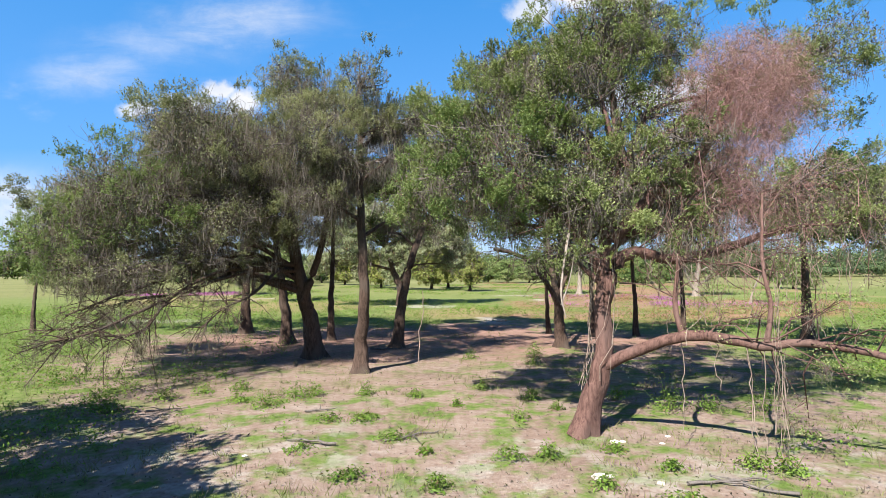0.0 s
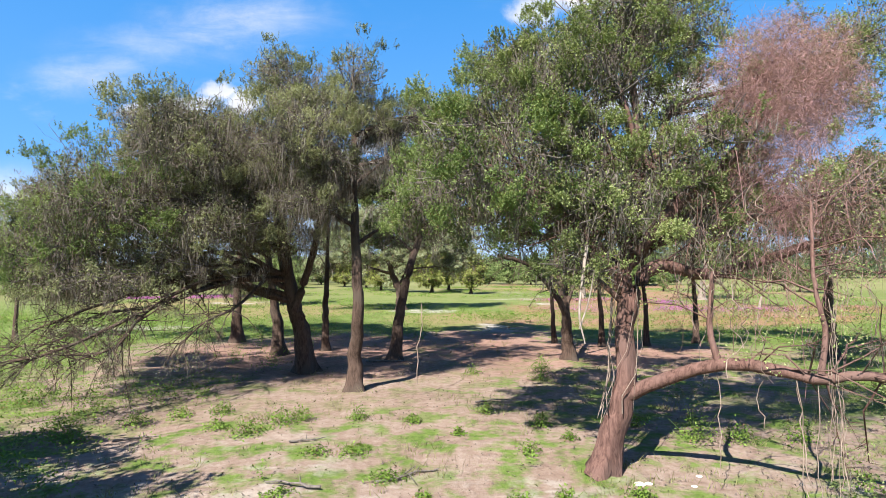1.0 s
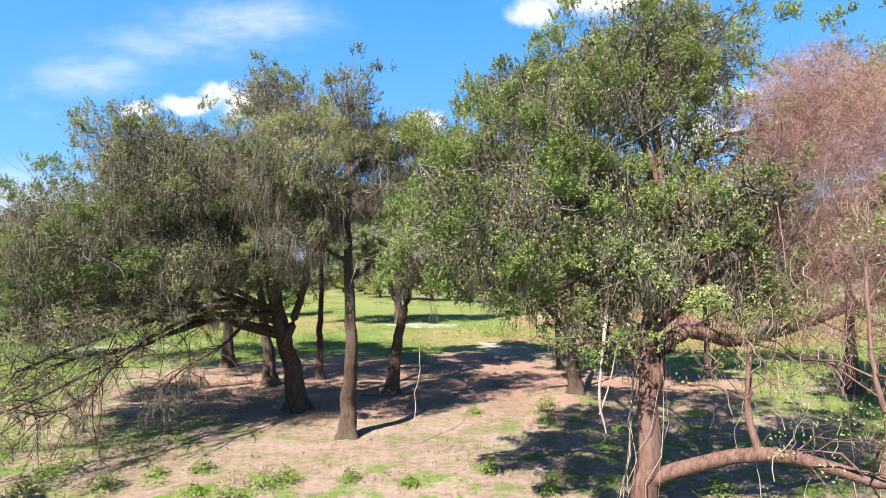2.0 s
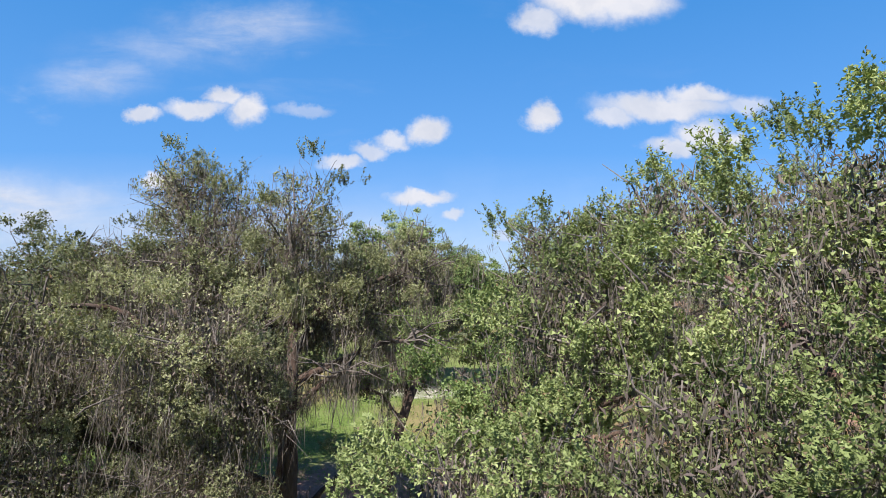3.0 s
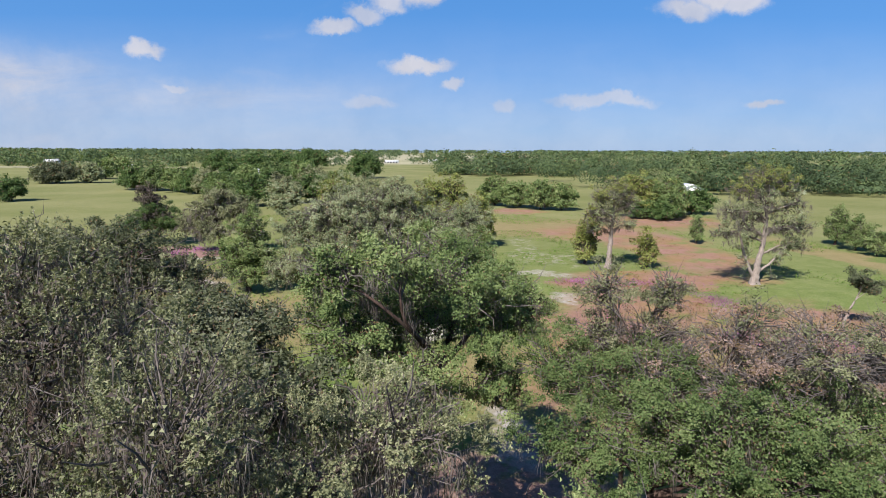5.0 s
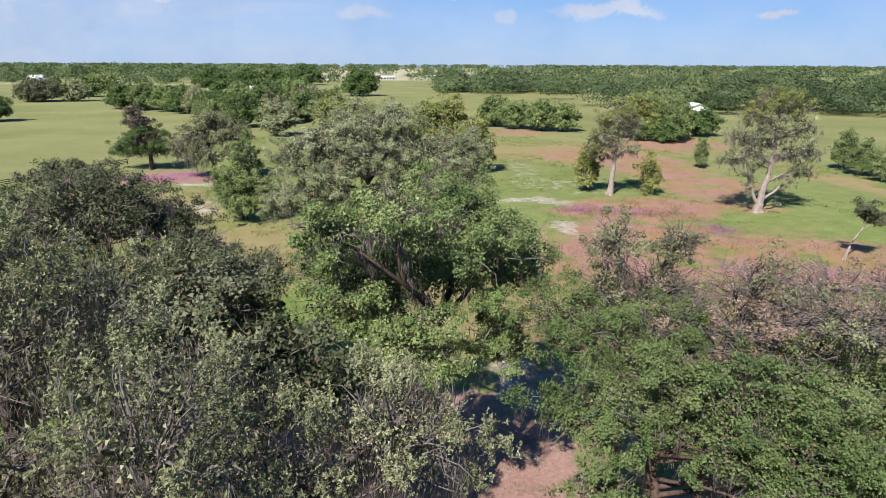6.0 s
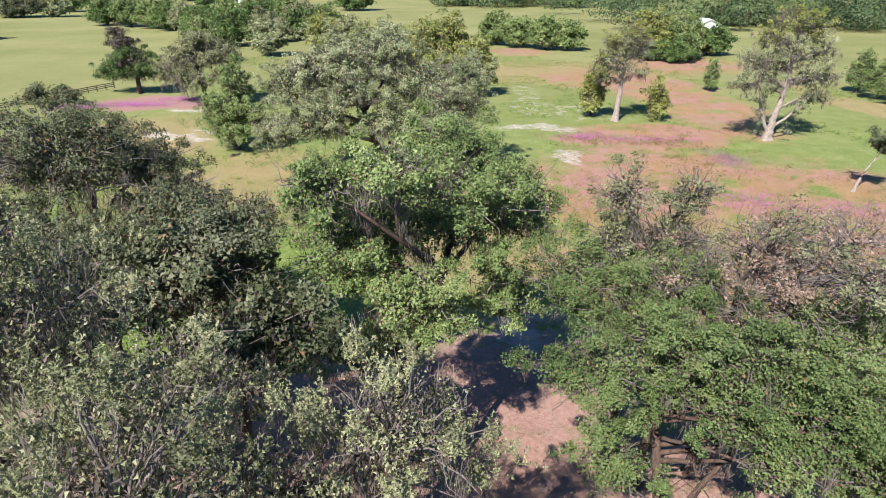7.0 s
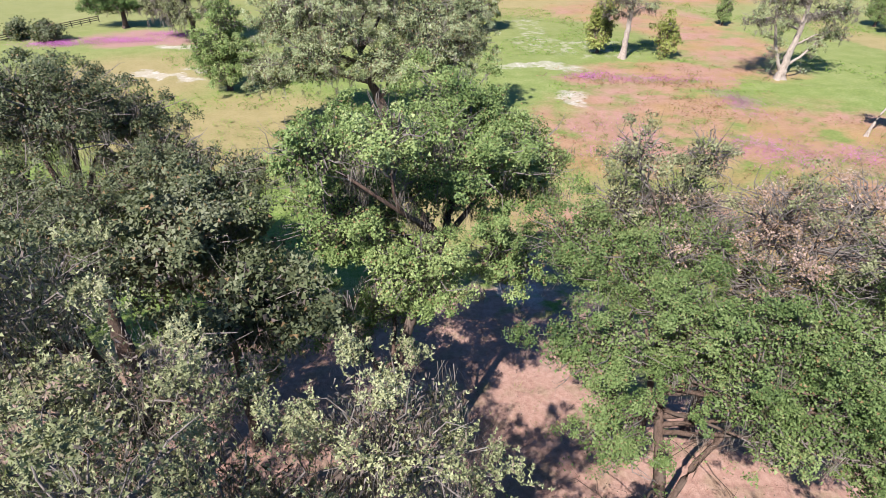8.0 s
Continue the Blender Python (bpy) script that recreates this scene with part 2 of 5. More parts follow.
def ground_material():
    m, mk = material("ground_cover")
    pos = plan_(mk, mk("ShaderNodeNewGeometry").outputs["Position"])
    sep = mk("ShaderNodeSeparateXYZ", {0: pos})
    wide = mk("ShaderNodeTexNoise", {"Vector": pos, "Scale": 0.16, "Detail": 4.0, "Roughness": 0.6}).outputs[1]
    near = mk("ShaderNodeTexNoise", {"Vector": pos, "Scale": 1.1, "Detail": 4.0, "Roughness": 0.65}).outputs[1]
    off = mk("ShaderNodeVectorMath", {0: mk("ShaderNodeVectorMath", {0: wide, 1: (0.5, 0.5, 0.5)}, op="SUBTRACT").outputs[0], 1: (9.0, 9.0, 0.0)}, op="MULTIPLY").outputs[0]
    off2 = mk("ShaderNodeVectorMath", {0: mk("ShaderNodeVectorMath", {0: near, 1: (0.5, 0.5, 0.5)}, op="SUBTRACT").outputs[0], 1: (2.2, 2.2, 0.0)}, op="MULTIPLY").outputs[0]
    p = mk("ShaderNodeVectorMath", {0: pos, 1: off}, op="ADD").outputs[0]
    p = mk("ShaderNodeVectorMath", {0: p, 1: off2}, op="ADD").outputs[0]
    fine = noise_(mk, pos, 5.5, 6.0, 0.7)
    mid = noise_(mk, pos, 0.7, 5.0, 0.65)
    grit = noise_(mk, pos, 38.0, 3.0, 0.6)

    def patch(spots, soft=0.35):
        total = None
        for cx, cy, rx, ry in spots:
            d = mk("ShaderNodeVectorMath", {0: p, 1: (cx, cy, 0)}, op="SUBTRACT").outputs[0]
            d = mk("ShaderNodeVectorMath", {0: d, 1: (1 / rx, 1 / ry, 0)}, op="MULTIPLY").outputs[0]
            ln = mk("ShaderNodeVectorMath", {0: d}, op="LENGTH").outputs[1]
            a = mk("ShaderNodeMapRange", {0: ln, 1: 1 + soft, 2: 1 - soft, 3: 0.0, 4: 1.0})
            a.interpolation_type = "SMOOTHSTEP"
            total = a.outputs[0] if total is None else math_(mk, "MAXIMUM", total, a.outputs[0])
        return total

    fine_c = math_(mk, "MULTIPLY_ADD", fine, 0.6, math_(mk, "MULTIPLY", mid, 0.4))
    grass = ramp(mk, fine_c, [(0.3, (0.050, 0.084, 0.018)), (0.48, (0.105, 0.154, 0.036)), (0.66, (0.190, 0.212, 0.088))])
    pasture = ramp(mk, math_(mk, "MULTIPLY_ADD", mid, 0.3, math_(mk, "MULTIPLY", noise_(mk, pos, 0.05, 4.0), 0.7)), [(0.35, (0.125, 0.140, 0.048)), (0.65, (0.190, 0.190, 0.085))])
    soil = ramp(mk, fine_c, [(0.3, (0.105, 0.072, 0.058)), (0.47, (0.196, 0.140, 0.115)), (0.66, (0.285, 0.228, 0.194))])
    red = ramp(mk, fine_c, [(0.28, (0.165, 0.100, 0.060)), (0.46, (0.225, 0.128, 0.096)), (0.58, (0.260, 0.155, 0.130)), (0.72, (0.215, 0.185, 0.090))])
    tan_ = ramp(mk, fine_c, [(0.3, (0.155, 0.105, 0.046)), (0.55, (0.240, 0.155, 0.080)), (0.72, (0.220, 0.195, 0.082))])
    red = mix(mk, ramp(mk, noise_(mk, pos, 0.13, 4.0, 0.6), [(0.40, (0, 0, 0)), (0.6, (1, 1, 1))]), red, tan_)
    sand = ramp(mk, fine_c, [(0.3, (0.247, 0.217, 0.182)), (0.65, (0.385, 0.365, 0.336))])
    straw = ramp(mk, fine_c, [(0.3, (0.149, 0.132, 0.054)), (0.65, (0.239, 0.195, 0.101))])
    c = grass
    far = mk("ShaderNodeMapRange", {0: sep.outputs[1], 1: 38.0, 2: 95.0, 3: 0.0, 4: 1.0}).outputs[0]
    c = mix(mk, far, c, pasture)
    c = mix(mk, patch([(-50, 1050, 230, 480), (-60, 520, 90, 60), (80, 640, 60, 60), (-230, 360, 90, 14), (-330, 520, 90, 30)], 0.3), c, (0.30, 0.285, 0.19))
    c = mix(mk, patch([(-70, 110, 42, 45), (-40, 190, 60, 60)], 0.15), c, pasture)
    c = mix(mk, patch([(-13, 48, 7, 7), (2, 39, 5, 5), (-26, 58, 9, 9), (17, 96, 16, 10), (43, 72, 2.2, 16)], 0.4), c, straw)
    broken = math_(mk, "MULTIPLY", patch(RED_SPOTS, 0.3), ramp(mk, noise_(mk, pos, 0.35, 4.0, 0.6), [(0.34, (0.1, 0.1, 0.1)), (0.5, (1, 1, 1))]))
    c = mix(mk, broken, c, red)
    c = mix(mk, patch([(-29, 73.5, 6, 3.2)], 0.3), c, mix(mk, fine, (0.20, 0.115, 0.10), (0.26, 0.165, 0.145)))
    worn = ramp(mk, math_(mk, "MULTIPLY_ADD", noise_(mk, pos, 1.4, 4.0, 0.65), 0.75, math_(mk, "MULTIPLY", mid, 0.25)), [(0.40, (0, 0, 0)), (0.53, (1, 1, 1))])
    bare = math_(mk, "MULTIPLY", patch(SOIL_SPOTS, 0.3), worn)
    trodden = math_(mk, "MULTIPLY", patch(BARE_SPOTS, 0.3), math_(mk, "MULTIPLY_ADD", worn, 0.35, 0.65))
    bare = math_(mk, "MAXIMUM", bare, trodden)
    c = mix(mk, bare, c, soil)
    clay = ramp(mk, fine_c, [(0.3, (0.130, 0.074, 0.058)), (0.47, (0.225, 0.134, 0.108)), (0.66, (0.300, 0.200, 0.166))])
    c = mix(mk, math_(mk, "MULTIPLY", patch([(2.4, 26, 3.0, 6.5), (6.8, 23.8, 5.0, 3.6), (-5, 25, 6, 5)], 0.3), bare), c, clay)
    scuff = ramp(mk, noise_(mk, pos, 0.9, 5.0, 0.7), [(0.5, (0, 0, 0)), (0.58, (1, 1, 1))])
    c = mix(mk, math_(mk, "MULTIPLY", patch(SAND_SPOTS, 0.3), math_(mk, "MULTIPLY_ADD", scuff, 0.5, 0.5)), c, sand)
    c = mix(mk, math_(mk, "MULTIPLY", patch([(9.4, 77, 1.8, 8), (13, 70, 4, 3), (3, 8.5, 4, 2), (-4, 9.5, 4, 2.5)], 0.5), math_(mk, "MULTIPLY", scuff, 0.5)), c, sand)
    c = mix(mk, math_(mk, "MULTIPLY", grit, 0.35), c, mix(mk, 1.0, c, (0.55, 0.52, 0.5), "MULTIPLY"))
    bump = math_(mk, "ADD", fine, math_(mk, "MULTIPLY", grit, 0.4))
    finish(mk, c, 0.95, bump, 0.05, 0.1)
    return m


# centres and half sizes of patches on the ground
SOIL_SPOTS = [(1.5, 24, 3, 4.5), (0.5, 21, 3, 3), (-5, 23, 6, 4.5), (-9, 20, 4.5, 4.5), (-9, 25.5, 5, 4), (-6, 16, 4.5, 3), (-3.5, 13.5, 6.5, 4.5), (1.5, 9.5, 5.5, 4.5), (5.5, 12, 5, 4), (-1, 18, 6, 5), (-4.5, 19.5, 6, 4.5), (4.5, 22.5, 4.5, 5), (5.5, 24, 4.5, 4), (3.0, 28.5, 3.0, 5.5), (7.5, 18.5, 4, 3), (-4, 8, 6, 4), (10, 12, 5, 2.5), (8, 24, 4.5, 3.5), (6.5, 21, 4, 3)]
BARE_SPOTS = [(2.4, 26, 2.4, 5.5), (6.8, 23.8, 4.0, 2.8), (-1.5, 20, 4.5, 3.0), (-3, 15.5, 4.5, 2.0), (-5, 22, 5, 3), (-6, 26, 6, 5), (0.5, 29, 3, 3)]
SAND_SPOTS = [(-19, 34.5, 4.5, 1.2), (2.8, 33.6, 1.2, 1.8), (-22.6, 60.0, 3.6, 0.8), (-19.6, 62.4, 1.8, 0.6), (9.7, 55.2, 1.1, 1.6), (8.0, 63, 3.4, 0.8), (-1.5, 47, 3, 2), (-24, 70, 2.5, 1)]
RED_SPOTS = [(26.3, 78, 5.5, 15), (12.2, 59.8, 3.2, 2.2), (9.5, 47, 4.5, 6.5), (17.1, 53, 2.6, 5.5), (20, 47.5, 4.5, 6), (25, 47.5, 5, 7), (31, 45, 5, 5), (13.5, 119, 5, 5), (36, 104, 9, 9), (18, 58.5, 5, 1.6), (13, 36, 9, 4), (20, 38, 8, 4), (20, 62, 9, 3), (14, 50, 6, 8), (22, 90, 8, 8)]
GROUND = ground_material()


# ------------------------------------------------------------ mesh helpers
def mesh_from(name, verts, faces, mat, smooth=False):
    verts = np.ascontiguousarray(np.asarray(verts) * UNIT, dtype=np.float32)
    faces = np.ascontiguousarray(faces, dtype=np.int32)
    me = bpy.data.meshes.new(name)
    n, k = faces.shape
    me.vertices.add(len(verts))
    me.vertices.foreach_set("co", verts.ravel())
    me.loops.add(n * k)
    me.loops.foreach_set("vertex_index", faces.ravel())
    me.polygons.add(n)
    me.polygons.foreach_set("loop_start", np.arange(0, n * k, k, dtype=np.int32))
    if smooth:
        me.polygons.foreach_set("use_smooth", np.ones(n, dtype=bool))
    me.materials.append(mat)
    me.update(calc_edges=True)
    me.validate()
    return me


def part(name, me, parent, label=""):
    ob = new(name, me)
    ob.parent = parent
    if label:
        ob["label"] = label
    return ob


def thing(name, at, label, category, group=""):
    ob = new(name)
    ob.location = Vector(at) * UNIT
    return tagged(ob, label, category, group)


class Soup:
    """Collects quads of many small pieces into one mesh."""
    def __init__(self):
        self.v, self.f, self.n = [], [], 0

    def add(self, v, f):
        self.v.append(v)
        self.f.append(f + self.n)
        self.n += len(v)

    def mesh(self, name, mat, origin=(0, 0, 0), smooth=False):
        if not self.v:
            return None
        return mesh_from(name, np.concatenate(self.v) - np.array(origin), np.concatenate(self.f), mat, smooth)


def unit(a):
    return a / np.maximum(np.linalg.norm(a, axis=-1, keepdims=True), 1e-9)


def tubes(P, r, sides=5):
    """n tubes at once: P (n, k, 3), r (n, k)."""
    P, r = np.asarray(P, float), np.asarray(r, float)
    n, k, _ = P.shape
    d = np.gradient(P, axis=1)
    d = unit(d)
    ref = np.where(np.abs(d[..., 2:3]) > 0.9, np.array([1.0, 0, 0]), np.array([0, 0, 1.0]))
    a = unit(np.cross(d, ref))
    b = np.cross(d, a)
    ang = np.arange(sides) * 2 * math.pi / sides
    ring = a[:, :, None] * np.cos(ang)[None, None, :, None] + b[:, :, None] * np.sin(ang)[None, None, :, None]
    V = P[:, :, None] + ring * r[:, :, None, None]
    idx = np.arange(n * k * sides).reshape(n, k, sides)
    nx = np.roll(idx, -1, axis=2)
    F = np.stack([idx[:, :-1], nx[:, :-1], nx[:, 1:], idx[:, 1:]], -1).reshape(-1, 4)
    return V.reshape(-1, 3), F


def smooth_path(pts, n):
    """A rounded line through the points, with n points on it."""
    p = np.array(pts, float)
    q = np.vstack([2 * p[0] - p[1], p, 2 * p[-1] - p[-2]])
    out = []
    for s in np.linspace(0, len(p) - 1 - 1e-6, n):
        i = int(s)
        t = s - i
        a, b, c, d = q[i], q[i + 1], q[i + 2], q[i + 3]
        out.append(0.5 * (2 * b + (c - a) * t + (2 * a - 5 * b + 4 * c - d) * t * t + (3 * b - a - 3 * c + d) * t ** 3))
    return np.array(out)


def stem_mesh(name, pts, r0, r1, mat, origin, sides=12, n=18, flare=0.0, knots=0.10):
    """One trunk or limb: a tapered, uneven round, with buttressed foot if flare."""
    path = smooth_path(pts, n)
    t = np.linspace(0, 1, n)
    r = r0 + (r1 - r0) * t ** 0.8
    path = path + (rng.normal(0, 1, path.shape) * 0.12 * r[:, None]) * np.minimum(t * 6, 1)[:, None]
    h = np.linalg.norm(path - path[0], axis=1)
    r = r * (1 + flare * np.exp(-h / 0.28))
    V, F = tubes(path[None], r[None], sides)
    V = V.reshape(n, sides, 3)
    ang = np.arange(sides) * 2 * math.pi / sides
    lob = np.sin(ang * 3 + rng.uniform(0, 6)) * 0.07 + np.sin(ang * 5 + rng.uniform(0, 6)) * 0.05
    wob = lob[None, :] * (1 + 2.5 * (flare > 0) * np.exp(-h / 0.3))[:, None] + rng.normal(0, knots * 0.45, (n, sides))
    V = path[:, None] + (V - path[:, None]) * (1 + wob)[..., None]
    return mesh_from(name, V.reshape(-1, 3) - np.array(origin), F, mat, True)


def leaves(P, N, size, aspect=0.58, fold=0.22, flat_=0.5):
    """Folded leaf blades at points P whose upper faces turn towards N."""
    n = len(P)
    N = unit(N + rng.normal(0, flat_, (n, 3)))
    D = unit(np.cross(N, rng.normal(0, 1, (n, 3))))
    side = np.cross(D, N)
    L = (size * rng.uniform(0.65, 1.35, n))[:, None]
    w = L * aspect * 0.5
    m = P + D * L * 0.45
    V = np.stack([P, m - side * w + N * L * fold * 0.5, P + D * L - N * L * 0.08, m + side * w + N * L * fold * 0.5], 1)
    idx = np.arange(n * 4).reshape(n, 4)
    return V.reshape(-1, 3), idx


def blades(P, N, size, aspect=0.72, flat_=0.62):
    """Small pointed leaves, one triangle each, whose upper faces turn towards N."""
    n = len(P)
    N = unit(N + rng.normal(0, flat_, (n, 3)))
    D = unit(np.cross(N, rng.normal(0, 1, (n, 3))) + np.array([0, 0, 0.35]))
    side = unit(np.cross(D, N))
    L = (size * rng.uniform(0.65, 1.35, n))[:, None]
    w = L * aspect
    V = np.stack([P, P + D * L * 0.45 + side * w * 0.75, P + D * L - side * w * 0.25], 1)
    return V.reshape(-1, 3), np.arange(n * 3).reshape(n, 3)


def sprigs(C, out, size, per, reach):
    """Upright leafy sprigs: narrow leaves set along a few short stems at every point of C."""
    k, q = len(C), 6
    stem = unit(np.repeat(out, q, 0) * 0.5 + rng.normal(0, 0.5, (k * q, 3)) + np.array([0, 0, 0.75]))
    foot = np.repeat(C, q, 0) + rng.normal(0, 0.4, (k * q, 3)) * reach
    m = max(4, per // q)
    n = k * q * m
    S = np.repeat(stem, m, 0)
    P = np.repeat(foot, m, 0) + S * (rng.uniform(0.0, 1.0, (n, 1)) * reach * np.repeat(rng.uniform(0.7, 1.5, k * q), m)[:, None])
    D = unit(S * 0.55 + unit(rng.normal(0, 1, (n, 3))) * 0.9)
    side = unit(np.cross(D, rng.normal(0, 0.5, (n, 3)) + np.array([0, 0, 1.0])))
    L = (size * rng.uniform(0.7, 1.35, n))[:, None]
    w = L * 0.56
    V = np.stack([P, P + D * L * 0.5 + side * w * 0.7, P + D * L - side * w * 0.3], 1)
    return V.reshape(-1, 3), np.arange(n * 3).reshape(n, 3)


def in_lobe(lobe, n, shell=2.6, floor=-0.65):
    c, r = np.array(lobe[:3]), np.array(lobe[3:6])
    d = unit(rng.normal(0, 1, (n * 2, 3)))
    d = d[d[:, 2] > floor][:n]
    rad = rng.uniform(0, 1, len(d)) ** (1 / shell)
    lump = np.array([noise.noise(Vector(q * 2.3) + Vector(c) * 0.7) for q in d]) * 0.32 + 1.0
    return c + d * (rad * lump)[:, None] * r, d


def foliage(soup, twigs, lobe, boughs, sprays, size, radius, per, close=False):
    """Sprays of leaves gathered on boughs through a lobe of the crown, each spray at the end of a twig."""
    A, out = in_lobe(lobe, max(5, int(boughs)), 3.4)
    m = len(A)
    size_l = float(np.mean(lobe[3:6]))
    puff = 0.27 * size_l ** 0.6 * (radius / 0.26) ** 0.4
    k = max(m, int(sprays))
    w = rng.integers(0, m, k)
    d = unit(rng.normal(0, 1, (k, 3))) * rng.uniform(0, 1, (k, 1)) ** 0.45 * 1.15
    d[:, 2] = np.abs(d[:, 2]) * 1.3 - 0.35
    C = A[w] + d * puff * rng.uniform(0.6, 1.25, m)[w][:, None]
    o = out[w]
    c0 = np.array(lobe[:3])
    root = A[w] + (c0 - A[w]) * rng.uniform(0.05, 0.4, (k, 1)) - np.array([0, 0, 1]) * rng.uniform(0.0, 0.2, (k, 1)) * lobe[5]
    mid = (root + C) / 2 + rng.normal(0, 0.1, (k, 3)) * np.linalg.norm(C - root, axis=1, keepdims=True)
    show = rng.uniform(0, 1, k) < (0.3 if size < 0.1 else 0.08)
    twigs.append((np.stack([root, mid, C], 1)[show], np.tile([size * 0.10, size * 0.07, size * 0.03], (k, 1))[show]))
    rs = np.repeat(radius * rng.uniform(0.55, 1.3, k), per)[:, None]
    d = rng.normal(0, 1, (k * per, 3))
    d[:, 2] = np.where(d[:, 2] < -0.4, -d[:, 2], d[:, 2])
    d = unit(d)
    P = np.repeat(C, per, 0) + d * rs * (rng.uniform(0, 1, (k * per, 1)) ** 0.45)
    N = d * 0.65 + np.repeat(o, per, 0) * 0.4 + np.array([0, 0, 0.5])
    soup.add(*(sprigs(C, o, size, per, radius) if close else blades(P, N, size)))
    return C


def moss_strands(soup, roots, length, width=0.003, per=22, spread=0.055):
    """Hanging beards: ragged bunches of fine tapered strands."""
    n = len(roots) * per
    if not n:
        return
    off = rng.normal(0, spread, (n, 3)) * np.array([1, 1, 0.9])
    R0 = np.repeat(roots, per, 0) + off
    L = np.repeat(rng.uniform(0.25, 1.2, len(roots)) ** 1.6, per) * length * rng.uniform(0.25, 1.1, n)
    end = R0 - off * np.array([0.5, 0.5, 0]) + np.column_stack([rng.normal(0, 0.2, (n, 2)) * L[:, None], -L])
    turn = rng.uniform(0, 2 * math.pi, n)
    w = np.column_stack([np.cos(turn), np.sin(turn), np.zeros(n)]) * (width * 1.3 * rng.uniform(0.4, 1.6, n))[:, None]
    soup.add(np.stack([R0 - w, R0 + w, end], 1).reshape(-1, 3), np.arange(n * 3).reshape(n, 3))


def oak(name, base, trunk, lobes, leaf, label, r0=0.25, r1=0.14, limbs=(), bark=None, size=0.058, dense=2.9, per=96, moss=0.5, moss_len=0.5,
        group="", bare=0.3, flare=0.45, low_forks=True, dead=16, limb_leaf=0.5, core=1.0, leaf_b=None, close=False, limb_twigs=10):
    """A tree: trunk, limbs to each lobe of the crown, inner branches, leaves and hanging moss."""
    bark = bark or BARK
    tree = thing(name, base, label, "tree", group)
    pts = [np.array(base, float)] + [np.array(p, float) for p in trunk]
    part("trunk", stem_mesh("trunk", pts, r0, r1 * 0.5, bark, base, 14, 22, flare), tree)
    for (a, b, *ps) in limbs:
        part("limb", stem_mesh("limb", ps, a, b, bark, base, 9, 20), tree)
    line = smooth_path(pts, 40)
    main, other, twigs, beard, inside, spray = Soup(), Soup(), [], Soup(), Soup(), []
    crown = main
    for (a, b, *ps) in limbs:
        way = smooth_path(ps, 40)
        k = max(4, int(limb_twigs * np.linalg.norm(way[-1] - way[0])))
        i = rng.integers(12, 39, k)
        run = unit(way[np.minimum(i + 1, 39)] - way[i - 1])
        S = way[i]
        d = unit(run * 0.6 + rng.normal(0, 0.7, (k, 3)) + np.array([0, 0, 0.1]))
        L = rng.uniform(0.4, 1.3, (k, 1))
        M = S + d * L * 0.5
        E = S + d * L + np.array([0, 0, -0.22]) * L + rng.normal(0, 0.1, (k, 3))
        spray.append((np.stack([S, M, E, E + unit(run + rng.normal(0, 0.5, (k, 3))) * 0.2], 1), np.outer(rng.uniform(0.6, 1.3, k), [0.016, 0.012, 0.007, 0.002])))
        j = rng.integers(0, k, k * 3)
        S2 = M[j] + (E[j] - M[j]) * rng.uniform(0, 1, (k * 3, 1))
        E2 = S2 + unit(d[j] + rng.normal(0, 0.7, (k * 3, 3))) * rng.uniform(0.15, 0.5, (k * 3, 1))
        spray.append((np.stack([S2, (S2 + E2) / 2 + rng.normal(0, 0.03, S2.shape), E2], 1), np.outer(rng.uniform(0.6, 1.3, k * 3), [0.006, 0.004, 0.0015])))
        if limb_leaf:
            e = E2[rng.uniform(0, 1, len(E2)) < limb_leaf]
            q = 26
            dd = unit(rng.normal(0, 1, (len(e) * q, 3)))
            crown.add(*blades(np.repeat(e, q, 0) + dd * 0.14, dd * 0.5 + np.array([0, 0, 0.8]), size))
        if moss:
            moss_strands(beard, S2[rng.uniform(0, 1, len(S2)) < 0.3 * min(1, moss)], moss_len * 0.5, 0.003, 26)
    tips = []
    for lobe in lobes:
        c = np.array(lobe[:3], float)
        dens = lobe[6] if len(lobe) > 6 else 1.0
        crown = other if len(lobe) > 7 else main
        d = np.linalg.norm(line - c, axis=1) + np.maximum(0, line[:, 2] - c[2] + 0.6) * 2
        i = int(np.clip(np.argmin(d), 14 if low_forks else 24, 39))
        a = line[i]
        size_l = float(np.mean(lobe[3:6]))
        bend = (a + c) / 2 + np.array([*(rng.normal(0, 0.10, 2) * np.linalg.norm(c - a)), 0.12 * np.linalg.norm(c[:2] - a[:2])])
        ra = r1 * 0.62 * min(1.2, 0.55 + 0.22 * size_l)
        part("limb", stem_mesh("limb", [a, a + (bend - a) * 0.4, bend, c], ra, ra * 0.35, bark, base, 7, 12), tree)
        if moss:
            t_ = rng.uniform(0.15, 1.0, (int(9 * moss * np.linalg.norm(c - a)), 1))
            on = (1 - t_) ** 2 * a + 2 * t_ * (1 - t_) * bend + t_ ** 2 * c
            moss_strands(beard, on + rng.normal(0, 0.06, on.shape), moss_len * 0.8, 0.005 * (size / 0.06) ** 0.9, 20, 0.07)
        # inner branches of the lobe
        k = 16
        E, _ = in_lobe(lobe, k, 4.0, -0.4)
        k = len(E)
        S = c + (bend - c) * rng.uniform(0, 0.6, (k, 1))
        M1 = S + (E - S) * 0.4 + rng.normal(0, 0.09, (k, 3)) * size_l
        M2 = S + (E - S) * 0.75 + rng.normal(0, 0.09, (k, 3)) * size_l
        twigs.append((np.stack([S, M1, M2, E], 1), np.outer(rng.uniform(0.7, 1.2, k), [0.030, 0.022, 0.014, 0.005]) * min(1.5, 0.5 + 0.3 * size_l)))
        radius = 0.20 * (size / 0.06) ** 0.8
